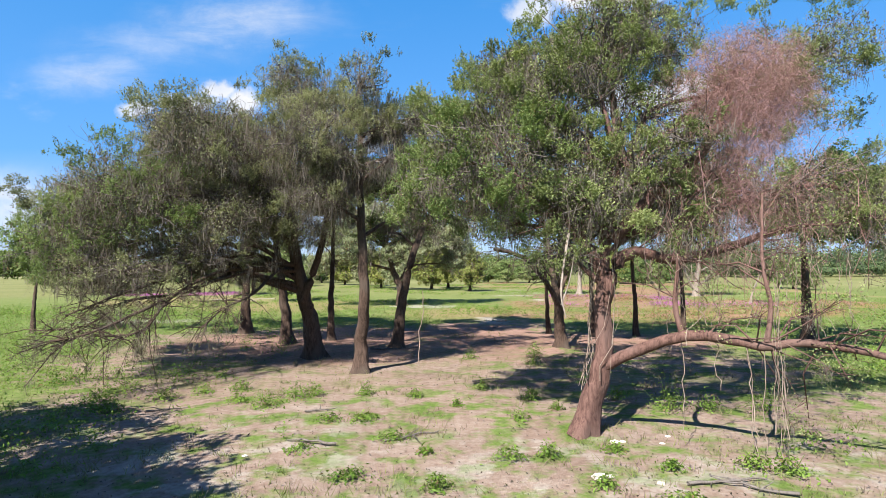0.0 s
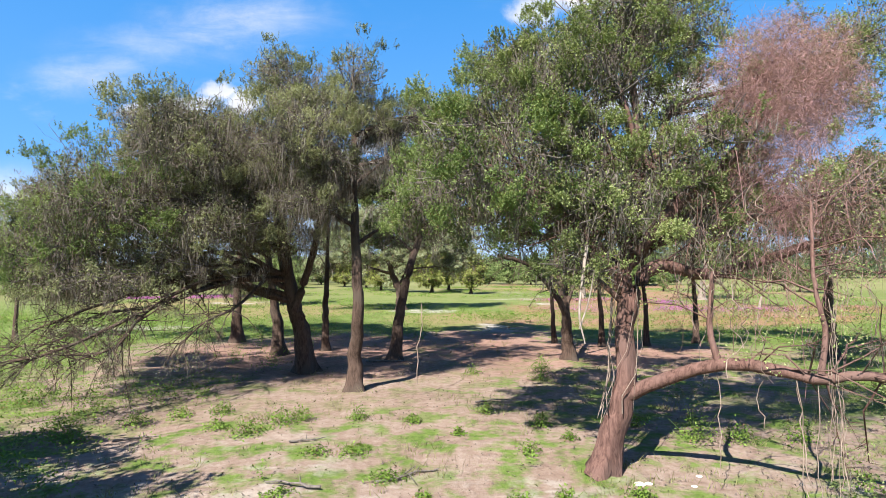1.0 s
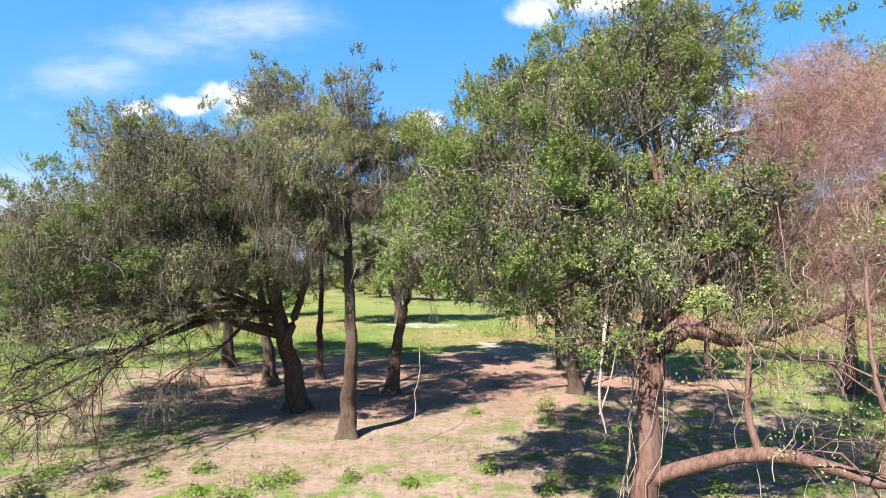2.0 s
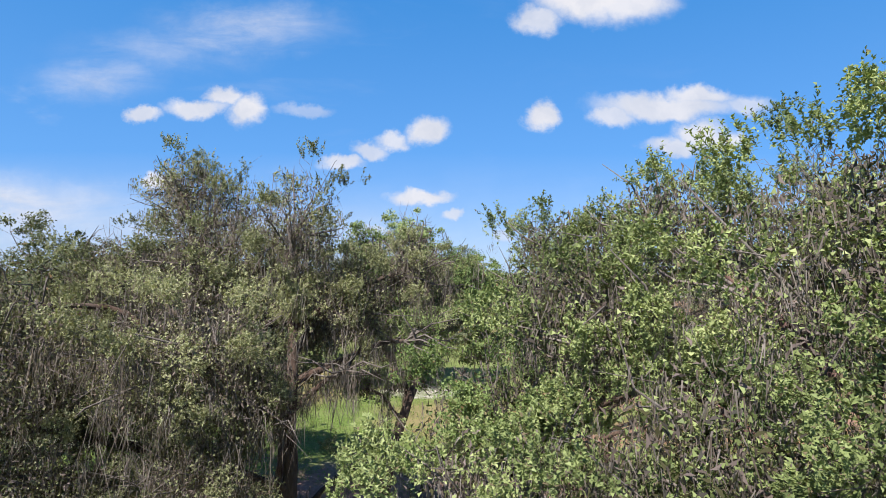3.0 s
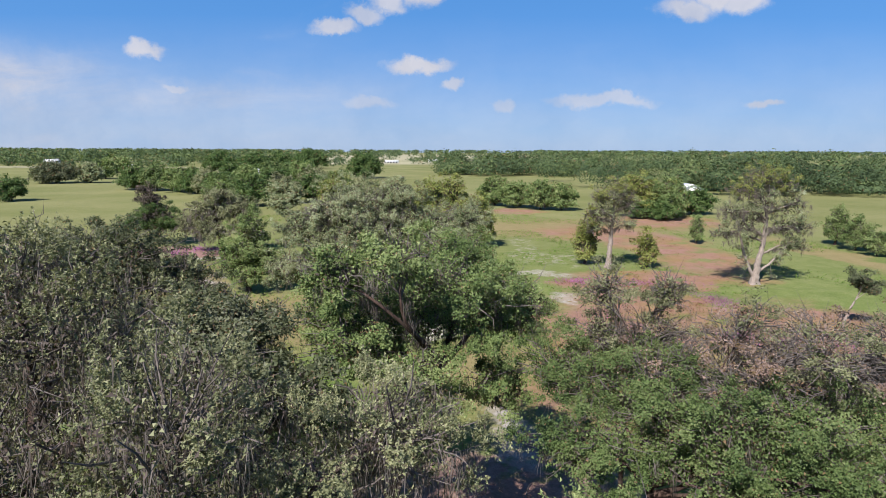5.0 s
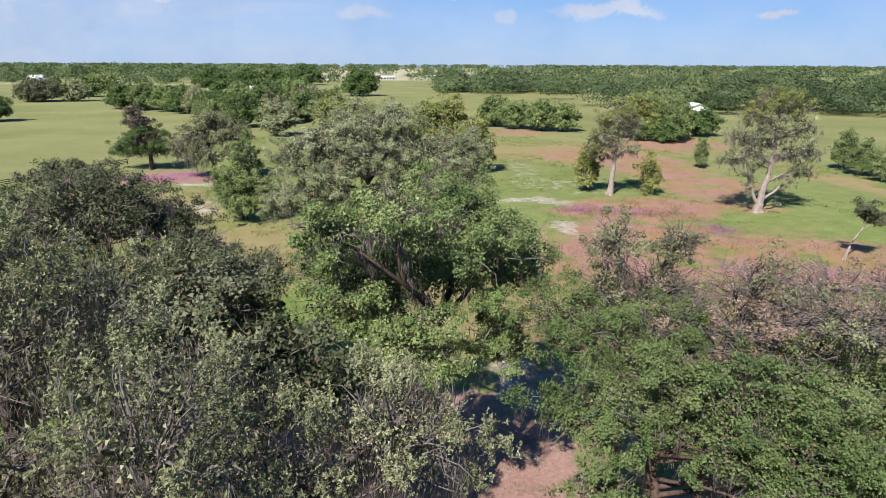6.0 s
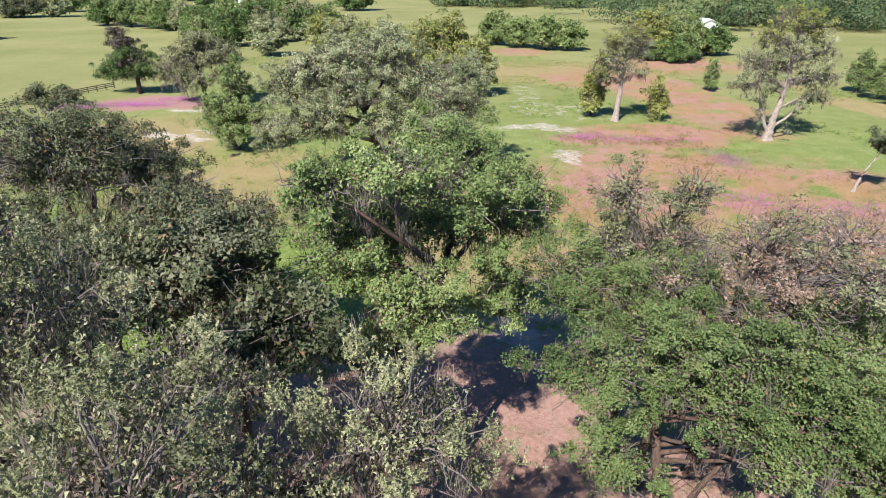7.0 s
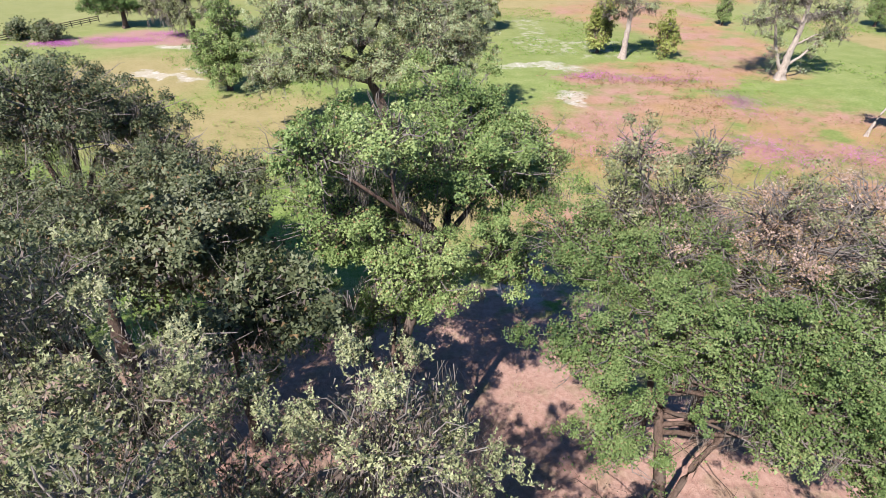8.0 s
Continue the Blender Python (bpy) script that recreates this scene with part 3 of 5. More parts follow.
        if dens > 0.3:   # leaves to block light, dark brown pieces to put shade in the gaps
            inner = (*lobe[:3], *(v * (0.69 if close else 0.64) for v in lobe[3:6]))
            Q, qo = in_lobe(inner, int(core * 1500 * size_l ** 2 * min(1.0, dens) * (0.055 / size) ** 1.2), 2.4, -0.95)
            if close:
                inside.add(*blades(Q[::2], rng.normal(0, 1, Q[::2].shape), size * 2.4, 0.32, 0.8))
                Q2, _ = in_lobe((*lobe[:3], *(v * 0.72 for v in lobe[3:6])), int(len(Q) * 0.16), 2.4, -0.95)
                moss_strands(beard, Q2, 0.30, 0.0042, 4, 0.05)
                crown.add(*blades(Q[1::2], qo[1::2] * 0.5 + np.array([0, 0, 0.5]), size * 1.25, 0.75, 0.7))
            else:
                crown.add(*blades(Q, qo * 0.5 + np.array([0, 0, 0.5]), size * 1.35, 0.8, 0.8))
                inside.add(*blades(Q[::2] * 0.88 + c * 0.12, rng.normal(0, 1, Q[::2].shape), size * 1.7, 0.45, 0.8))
        C = foliage(crown, twigs, lobe, (9 + 9 * size_l ** 1.6) * min(1.0, dens + 0.25), dense * (size_l / radius) ** 2 * dens, size, radius, per, close)
        tips.append(C)
        if dead:   # bare grey twigs that stand out of the leaves
            kk = int(dead * size_l * bare)
            B, dd = in_lobe(lobe, kk, 5.0, -0.5)
            kk = len(B)
            B2 = B + dd * rng.uniform(0.0, 0.2, (kk, 1)) + rng.normal(0, 0.1, (kk, 3))
            B0 = c + (B - c) * 0.55
            twigs.append((np.stack([B0, (B0 + B) / 2 + rng.normal(0, 0.07, B.shape), B, B2], 1), np.outer(rng.uniform(0.6, 1.5, kk), [0.013, 0.010, 0.006, 0.0015]) * min(1.0, (size / 0.06) ** 0.6)))
            F0 = (B0 + B) / 2
            F2 = B + rng.normal(0, 0.16, B.shape)
            twigs.append((np.stack([F0, (F0 + F2) / 2 + rng.normal(0, 0.04, B.shape), F2], 1), np.outer(rng.uniform(0.6, 1.3, kk), [0.006, 0.004, 0.0015])))
        if moss:
            kk = int(26 * moss * size_l ** 2 * min(dens + 0.3, 1))
            H, _ = in_lobe(lobe, kk, 2.4, -0.95)
            under = H[(H[:, 2] - c[2]) < 0.25 * lobe[5]]
            moss_strands(beard, under, moss_len, 0.0048 * (size / 0.06) ** 0.9, 18, 0.06)
    if spray:
        dark = Soup()
        for P, r in spray:
            dark.add(*tubes(P, r, 3))
        tagged(part("twig_mass", dark.mesh("twig_mass", bark, base, True), tree, "dark crooked twigs along the low limbs"), kind="stuff")
    wood = Soup()
    for P, r in twigs:
        wood.add(*tubes(P, r, 3))
    tagged(part("twig_mass", wood.mesh("twig_mass", TWIG, base, True), tree, "grey twigs and inner branches"), kind="stuff")
    tagged(part("crown", main.mesh("crown", leaf, base), tree), kind="stuff")
    if other.n:
        tagged(part("crown", other.mesh("crown", leaf_b, base), tree), kind="stuff")
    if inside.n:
        tagged(part("inner_fill", inside.mesh("inner_fill", INNER, base), tree, "dry brown twigs and moss, with dark fill for shade inside the crown"), kind="stuff")
    if beard.n:
        tagged(part("moss", beard.mesh("moss", MOSS, base), tree, "grey hanging moss"), kind="stuff")
    return tree


# --------------------------------------------------------------- the ground
def build_ground():
    xs = np.unique(np.concatenate([np.arange(-40, 40.1, 0.5), np.array([-4500, -2200, -1000, -500, -250, -150, -100, -70, -50, 50, 70, 100, 150, 250, 500, 1000, 2200, 4500.])]))
    ys = np.unique(np.concatenate([np.arange(-6, 60.1, 0.5), np.array([-4500, -1500, -400, -100, -40, -20, 70, 85, 100, 130, 170, 230, 300, 500, 1000, 2200, 4500.])]))
    X, Y = np.meshgrid(xs, ys)
    Z = np.zeros_like(X)
    for i in range(X.shape[0]):
        for j in range(X.shape[1]):
            if abs(X[i, j]) < 60 and -10 < Y[i, j] < 80:
                Z[i, j] = noise.noise(Vector((X[i, j] * 0.55, Y[i, j] * 0.55, 3))) * 0.07 + noise.noise(Vector((X[i, j] * 1.7, Y[i, j] * 1.7, 9))) * 0.025
    V = np.stack([X, Y, Z], -1).reshape(-1, 3)
    idx = np.arange(len(V)).reshape(X.shape)
    F = np.stack([idx[:-1, :-1], idx[:-1, 1:], idx[1:, 1:], idx[1:, :-1]], -1).reshape(-1, 4)
    g = new("ground", mesh_from("ground", V, F, GROUND, True))
    tagged(g, "grass and bare pinkish soil with reddish field beyond", "ground", kind="structure")


build_ground()

# ------------------------------------------------- the front oak with vines
oak("oak_tree", (2.52, 10.5, -0.05), [(2.72, 10.5, 0.7), (2.92, 10.48, 1.4), (2.95, 10.5, 2.3), (2.98, 10.55, 3.0), (3.15, 10.7, 3.9), (3.4, 10.8, 4.8)],
    [(0.9, 10.5, 4.7, 1.7, 1.3, 1.4, 1.3, 1), (-0.35, 11.6, 4.3, 1.0, 0.9, 0.8, 1.2, 1), (-0.1, 12.2, 5.0, 0.9, 0.9, 0.8, 1.1, 1), (2.1, 11.4, 6.2, 1.7, 1.6, 1.5), (3.4, 11.7, 7.8, 1.6, 1.6, 1.3), (1.4, 13.0, 7.4, 1.2, 1.3, 1.0), (0.7, 13.6, 6.1, 1.3, 1.3, 1.2, 1.2, 1),
     (1.9, 15.4, 8.0, 1.3, 1.3, 1.1), (3.0, 14.5, 8.3, 1.5, 1.5, 1.15), (4.9, 13.6, 8.4, 1.9, 1.9, 1.3), (6.9, 12.0, 6.8, 1.7, 1.9, 1.6, 0.8), (2.6, 10.1, 4.2, 1.1, 0.9, 1.1, 0.9), (3.6, 10.2, 4.8, 1.0, 0.7, 0.9, 0.7), (4.5, 10.2, 5.3, 0.9, 0.6, 0.8, 0.4), (4.6, 10.6, 3.9, 1.2, 0.9, 1.1, 0.55), (2.3, 10.8, 5.3, 1.3, 1.0, 1.0, 0.8),
     (6.9, 10.7, 4.3, 1.6, 1.2, 1.2, 0.4), (8.9, 11.4, 4.2, 1.5, 1.5, 1.4, 0.7), (8.5, 12.3, 7.7, 1.5, 1.3, 1.2, 0.5), (2.1, 10.0, 3.3, 0.9, 0.7, 0.7, 0.5),
     (0.5, 11.9, 5.7, 1.3, 1.2, 1.3), (1.3, 11.2, 3.9, 1.1, 0.9, 0.8, 0.7, 1), (4.3, 11.6, 6.2, 1.1, 0.9, 1.1, 0.8), (3.0, 11.0, 6.7, 1.0, 0.8, 0.9, 0.6), (5.9, 12.6, 5.0, 1.5, 1.1, 1.1, 0.7)],
    LEAF_GREY, "leaning live oak with reddish trunk, low limb and vines", 0.235, 0.15,
    limbs=[(0.115, 0.036, (2.9, 10.46, 1.2), (3.25, 10.2, 1.45), (4.0, 9.6, 1.86), (4.55, 9.1, 1.86), (4.95, 8.75, 1.78), (5.4, 8.6, 1.86), (6.0, 8.3, 1.78), (6.6, 8.1, 1.62), (7.6, 7.9, 1.35)),
           (0.14, 0.06, (2.95, 10.5, 2.4), (3.2, 10.5, 3.1), (3.6, 10.55, 3.3), (4.2, 10.6, 3.15), (4.9, 10.7, 3.25), (6.6, 11.0, 3.7), (8.5, 11.3, 4.0)),
           (0.13, 0.07, (3.15, 10.6, 3.5), (3.7, 10.5, 4.15), (4.25, 10.5, 4.67), (4.8, 10.45, 5.15), (5.3, 10.7, 5.8), (5.7, 11.0, 6.8)),
           (0.12, 0.06, (2.95, 10.5, 2.9), (2.3, 10.5, 3.9), (1.5, 10.5, 4.5), (0.6, 10.5, 5.0)),
           (0.045, 0.02, (4.95, 8.75, 1.85), (5.05, 8.8, 2.4), (5.05, 9.0, 3.1), (5.3, 9.4, 4.2)),
           (0.06, 0.03, (4.0, 9.6, 1.9), (3.95, 9.7, 2.4), (4.1, 9.9, 3.2)), (0.05, 0.02, (3.4, 10.75, 4.6), (3.6, 11.2, 5.6), (3.5, 11.4, 6.4), (3.5, 11.5, 7.2))],
    bark=BARK_PINK, flare=0.3, close=True, size=0.035, dense=2.0, per=132, core=1.0, moss=0.8, moss_len=0.4, bare=0.5, limb_leaf=0.9, limb_twigs=5, leaf_b=LEAF_GREEN)
for dead_path in [((3.4, 10.8, 4.6), (3.75, 11.1, 5.3), (3.97, 11.2, 6.1), (3.85, 11.2, 6.9)), ((2.2, 9.9, 3.6), (2.05, 9.6, 3.1), (1.95, 9.4, 2.6), (2.0, 9.3, 2.2))]:
    snag = thing("dead_limb", dead_path[0], "bare bleached limb caught in the oak", "branch", "bleached limbs")
    part("stem", stem_mesh("stem", dead_path, 0.032, 0.01, BARK_PALE, dead_path[0], 7, 14), snag)
    fork = [tuple(np.array(dead_path[2]) + np.array(o)) for o in ((0, 0, -0.2), (0.15, 0.05, 0.2), (0.22, 0.0, 0.6))]
    part("fork", stem_mesh("fork", fork, 0.016, 0.006, BARK_PALE, dead_path[0], 6, 10), snag)

# ------------------------------------------------------ the shaded oak grove
oak("oak_tree", (-2.42, 17.0, -0.05), [(-2.38, 16.9, 1.0), (-2.25, 16.5, 2.2), (-2.3, 16.6, 3.4), (-2.4, 16.8, 5.2), (-2.4, 16.9, 7.0)],
    [(-3.7, 15.6, 6.6, 1.8, 1.6, 1.5, 1.0, 1), (-2.35, 16.9, 8.6, 1.0, 1.0, 1.3, 0.6), (-1.7, 17.6, 7.3, 1.3, 1.4, 1.2, 1.0, 1), (-0.5, 18.4, 7.9, 1.0, 1.1, 1.0, 0.9, 1), (-3.4, 15.6, 5.0, 1.2, 1.1, 0.9, 0.8), (-3.1, 17.5, 6.0, 1.3, 1.1, 1.0, 0.7),
     (-0.4, 17.5, 6.7, 1.0, 0.9, 0.8, 0.28, 1), (-2.8, 15.6, 6.0, 1.1, 1.0, 1.0, 0.9), (-1.5, 16.8, 6.3, 1.1, 0.9, 0.8, 0.28), (-1.1, 17.8, 4.6, 0.9, 0.7, 0.6, 0.3)],
    LEAF_SAGE, "live oak hung with grey moss in the grove", 0.22, 0.16, close=True, size=0.034, dense=2.0, per=120, core=1.0, moss=1.9, moss_len=0.9, bare=0.5, leaf_b=LEAF_SPRIG, group="grove oaks")
oak("oak_tree", (-4.38, 19.7, -0.05), [(-4.48, 19.4, 1.2), (-4.7, 18.9, 2.6), (-4.9, 18.7, 4.2), (-5.0, 18.6, 6.0), (-5.0, 18.8, 8.0)],
    [(-6.4, 15.6, 6.5, 2.1, 1.9, 1.6), (-8.6, 15.6, 5.0, 2.2, 2.1, 1.9, 1.0, 1), (-4.6, 18.8, 8.9, 1.6, 1.5, 1.3, 0.7), (-5.3, 19.0, 9.6, 0.9, 0.9, 0.9, 0.7), (-2.9, 18.6, 8.0, 1.3, 1.3, 1.0, 0.8), (-6.0, 16.0, 4.5, 1.8, 1.5, 1.2, 1.0),
     (-10.1, 16.0, 3.7, 1.7, 1.8, 1.3, 1.0, 1), (-6.6, 19.6, 7.7, 1.7, 1.7, 1.3), (-4.0, 17.2, 7.9, 1.3, 1.3, 1.0), (-8.4, 14.8, 3.0, 1.6, 1.3, 0.7, 0.4), (-6.2, 16.0, 3.4, 1.5, 1.2, 0.6, 0.3), (-9.8, 15.4, 3.1, 1.4, 1.3, 0.8, 0.6, 1), (-5.2, 17.6, 5.6, 2.2, 1.6, 1.5, 0.7), (-8.0, 18.0, 5.2, 2.2, 1.8, 1.6, 0.7),
     (-7.4, 16.6, 3.7, 1.9, 1.5, 1.0, 0.9), (-4.6, 17.4, 4.2, 1.8, 1.4, 0.9, 0.9), (-10.4, 17.4, 2.9, 1.5, 1.3, 0.9, 0.9), (-7.8, 16.6, 7.2, 1.5, 1.4, 1.2), (-10.6, 17.2, 5.3, 1.5, 1.4, 1.3)],
    LEAF_SAGE, "large live oak hung with grey moss, low sweeping limbs", 0.33, 0.2,
    limbs=[(0.09, 0.02, (-4.8, 18.7, 3.0), (-5.8, 17.5, 3.0), (-7.0, 15.8, 2.5), (-8.2, 14.2, 1.7), (-9.0, 13.2, 1.3)),
           (0.08, 0.02, (-4.8, 18.7, 3.2), (-6.5, 17.2, 3.2), (-8.2, 15.7, 2.6), (-9.6, 14.6, 1.9)),
           (0.07, 0.02, (-5.4, 18.0, 3.1), (-6.4, 16.6, 3.0), (-7.2, 15.2, 2.3), (-7.4, 14.3, 1.6), (-8.0, 13.6, 1.35)),
           (0.06, 0.015, (-6.2, 17.2, 3.0), (-7.4, 16.4, 2.4), (-8.6, 15.6, 2.2), (-9.4, 15.2, 1.6), (-10.4, 14.8, 1.5)),
           (0.06, 0.015, (-5.2, 18.0, 3.0), (-5.6, 16.8, 2.3), (-6.0, 15.8, 2.0), (-6.3, 15.0, 1.5)),
           (0.14, 0.06, (-4.6, 18.9, 2.0), (-4.0, 18.5, 3.4), (-3.6, 18.2, 5.0), (-3.2, 18.2, 7.0))],
    close=True, size=0.037, dense=1.55, per=116, core=1.1, moss=1.3, moss_len=0.65, bare=0.6, leaf_b=LEAF_GREEN, group="grove oaks")
oak("oak_tree", (-6.3, 23.4, -0.05), [(-6.4, 23.3, 1.5), (-6.6, 23.2, 3.2), (-6.8, 23.0, 5.0)],
    [(-8.6, 20.2, 7.3, 2.2, 2.0, 1.7), (-12.0, 19.0, 4.6, 2.0, 2.1, 1.7), (-8.0, 23.4, 6.8, 1.9, 1.8, 1.4), (-11.0, 22.5, 6.2, 2.0, 1.9, 1.5), (-6.4, 21.6, 7.1, 1.5, 1.4, 1.2)],
    LEAF_OLIVE, "dark live oak hung with grey moss in the grove", 0.26, 0.17, size=0.056, dense=1.7, per=80, moss=1.6, moss_len=0.6, bare=1.5, group="grove oaks")
oak("oak_tree", (-4.8, 24.8, -0.05), [(-4.8, 24.7, 1.6), (-4.7, 24.5, 3.2), (-4.6, 24.3, 5.0)],
    [(-4.9, 23.6, 6.7, 1.8, 1.7, 1.3), (-3.0, 22.2, 6.6, 1.4, 1.3, 1.1), (-5.6, 26.0, 6.2, 1.6, 1.5, 1.2), (-4.9, 25.2, 7.0, 1.2, 1.1, 0.9), (-4.7, 23.6, 7.1, 1.1, 1.0, 0.8)],
    LEAF_OLIVE, "slender live oak in the middle of the grove", 0.17, 0.12, size=0.085, dense=3.0, per=84, moss=1.2, moss_len=0.6, group="grove oaks")
oak("oak_tree", (-9.5, 27.8, -0.05), [(-9.5, 27.7, 1.6), (-9.4, 27.6, 3.4), (-9.2, 27.5, 5.4)],
    [(-9.2, 27.8, 7.9, 2.3, 2.2, 1.4), (-12.0, 26.4, 7.2, 2.2, 2.1, 1.6), (-7.0, 27.2, 6.6, 1.6, 1.5, 1.2), (-5.0, 28.0, 6.3, 1.1, 1.1, 0.9, 0.8), (-14.2, 28.5, 6.6, 2.2, 2.1, 1.6), (-9.6, 25.4, 6.8, 1.8, 1.5, 1.2), (-11.0, 29.6, 7.6, 1.9, 1.8, 1.4), (-16.4, 27.0, 5.6, 1.8, 1.8, 1.5), (-13.2, 24.2, 6.0, 1.7, 1.6, 1.4), (-7.4, 25.2, 6.4, 1.6, 1.4, 1.2), (-6.6, 27.4, 6.9, 1.4, 1.3, 1.0), (-8.0, 29.0, 7.4, 1.5, 1.4, 1.0), (-10.2, 28.4, 8.1, 1.5, 1.4, 0.9)],
    LEAF_OLIVE, "spreading live oak with moss at the back of the grove", 0.27, 0.18, size=0.058, dense=1.6, per=80, moss=1.6, moss_len=0.6, bare=1.5, group="grove oaks")
oak("oak_tree", (-1.75, 22.26, -0.05), [(-1.6, 22.3, 1.4), (-1.3, 22.6, 3.0), (-0.8, 23.6, 4.6), (0.0, 25.0, 6.2)],
    [(0.0, 26.0, 7.4, 2.3, 2.1, 1.6), (-1.9, 24.8, 6.7, 1.7, 1.5, 1.3), (1.9, 27.2, 6.9, 1.5, 1.7, 1.4), (0.3, 28.4, 7.9, 1.8, 1.5, 1.1), (-0.6, 23.8, 6.2, 1.2, 1.1, 1.0), (-2.6, 27.2, 7.0, 1.6, 1.6, 1.3), (1.4, 25.2, 5.6, 1.0, 1.0, 0.9), (-2.6, 24.5, 4.6, 1.3, 1.0, 0.8, 0.5), (-1.0, 24.6, 4.7, 1.0, 0.9, 0.7, 0.5), (-0.9, 23.6, 8.9, 1.0, 0.9, 0.8, 0.6), (-2.2, 23.6, 8.7, 0.9, 0.9, 0.8, 0.6)],
    LEAF_GREEN, "bright green live oak with a leaning dark trunk", 0.24, 0.15, size=0.056, dense=2.8, per=90, core=1.2, moss=1.0, moss_len=0.5, bare=1.0)

# --------------------------------------------------- the oak beyond the soil
oak("oak_tree", (4.55, 21.8, -0.05), [(4.45, 21.6, 0.9), (4.3, 21.4, 1.8), (4.2, 22.0, 3.2), (4.1, 22.6, 4.6)],
    [(2.7, 22.2, 5.7, 1.4, 1.2, 1.0), (2.9, 21.3, 4.5, 0.9, 0.8, 0.8), (5.3, 22.0, 6.0, 1.4, 1.2, 1.0), (6.8, 22.2, 5.9, 1.5, 1.3, 1.1), (7.0, 20.9, 5.4, 1.2, 1.0, 0.9), (8.4, 23.1, 5.8, 1.6, 1.4, 1.1),
     (10.2, 22.5, 5.6, 1.6, 1.6, 1.2), (2.9, 25.0, 6.1, 1.4, 1.2, 1.0), (4.4, 25.6, 6.2, 1.4, 1.2, 1.0), (5.4, 24.9, 5.9, 1.3, 1.1, 1.0), (7.8, 20.3, 5.6, 1.5, 1.3, 1.1), (4.4, 22.7, 5.9, 1.2, 1.0, 0.9), (3.8, 23.9, 5.9, 1.2, 1.0, 0.9), (7.2, 21.8, 4.4, 1.3, 1.0, 0.8), (3.3, 20.4, 3.2, 0.6, 0.6, 0.5, 0.7), (8.0, 21.2, 4.6, 1.1, 1.0, 0.8), (5.0, 21.3, 5.2, 0.9, 0.7, 0.5), (6.1, 21.2, 5.0, 0.9, 0.7, 0.5), (5.4, 20.8, 4.7, 0.7, 0.6, 0.4, 0.8), (6.0, 21.0, 5.2, 0.9, 0.9, 0.8), (7.2, 20.6, 4.4, 1.1, 1.0, 0.9), (6.6, 21.6, 5.6, 1.1, 1.0, 0.8), (5.2, 22.4, 5.5, 1.0, 0.9, 0.8), (4.3, 22.3, 5.3, 0.8, 0.7, 0.6)],
    LEAF_DEEP, "broad dark green live oak over bare soil", 0.26, 0.12,
    limbs=[(0.12, 0.05, (4.3, 21.3, 1.7), (3.8, 21.0, 2.5), (2.9, 20.4, 3.4), (1.8, 19.8, 3.7)),
           (0.08, 0.03, (4.35, 21.6, 1.8), (5.0, 21.9, 3.2), (6.2, 22.4, 4.4), (8.2, 23.0, 5.3))],
    size=0.045, dense=2.1, per=86, core=1.2, moss=0.3, bare=0.7)
oak("oak_tree", (4.9, 26.4, -0.05), [(4.8, 26.3, 1.5), (4.7, 26.0, 3.2), (4.6, 25.7, 5.4)],
    [(3.9, 25.4, 7.9, 0.65, 0.65, 0.75, 1.0), (5.35, 25.5, 7.8, 0.65, 0.65, 0.7, 1.0), (3.8, 25.5, 6.8, 0.65, 0.65, 0.7, 0.9), (5.4, 25.6, 6.7, 0.65, 0.65, 0.7, 0.9), (4.7, 25.6, 5.9, 1.0, 0.8, 0.7, 0.6)],
    LEAF_SAGE, "upright young oak with grey twigs", 0.12, 0.07, size=0.05, dense=1.9, per=70, moss=0.4, bare=3.0, dead=24, core=0.6)
oak("oak_tree", (13.9, 21.8, -0.05), [(13.8, 21.7, 1.2), (13.6, 21.4, 2.6), (13.3, 21.0, 4.0)],
    [(13.2, 19.0, 5.4, 2.2, 2.0, 1.8), (16.0, 22.0, 5.0, 2.4, 2.4, 1.9), (14.5, 24.5, 5.4, 2.1, 2.0, 1.5), (11.6, 17.0, 4.4, 1.5, 1.4, 1.3)],
    LEAF_DARK, "dark oak with mossy limbs at the grove's edge", 0.25, 0.17, size=0.085, dense=3.0, per=84, moss=0.8, moss_len=0.6)

# ----------------------------------------------------- trees out in the field
oak("oak_tree", (-3.4, 48.0, -0.05), [(-3.6, 48.0, 1.6), (-4.2, 48.2, 3.2), (-4.8, 48.4, 5.0)],
    [(-5.6, 48.6, 7.4, 3.6, 3.4, 2.2), (-8.8, 49.6, 6.0, 2.7, 3.0, 2.0), (-1.4, 48.6, 6.2, 3.0, 3.0, 2.2), (-7.0, 46.4, 4.6, 2.8, 2.4, 2.0), (-9.8, 48.0, 3.6, 1.8, 2.0, 1.7), (1.6, 50.6, 6.6, 1.8, 2.0, 1.5), (-3.0, 49.0, 8.3, 2.0, 2.0, 1.2), (1.2, 49.8, 5.0, 2.2, 2.4, 2.0), (-3.0, 46.6, 4.4, 2.2, 2.0, 1.6), (-5.0, 46.0, 6.2, 1.8, 1.6, 1.3), (-0.6, 46.8, 5.4, 1.6, 1.5, 1.3), (0.8, 48.6, 3.6, 1.7, 1.6, 1.3), (-7.4, 47.8, 7.4, 1.6, 1.6, 1.2)],
    LEAF_PALE, "grey-green spreading oak with moss in open grass", 0.42, 0.26, size=0.085, dense=1.7, per=70, bare=1.5, moss=0.7, moss_len=0.6)
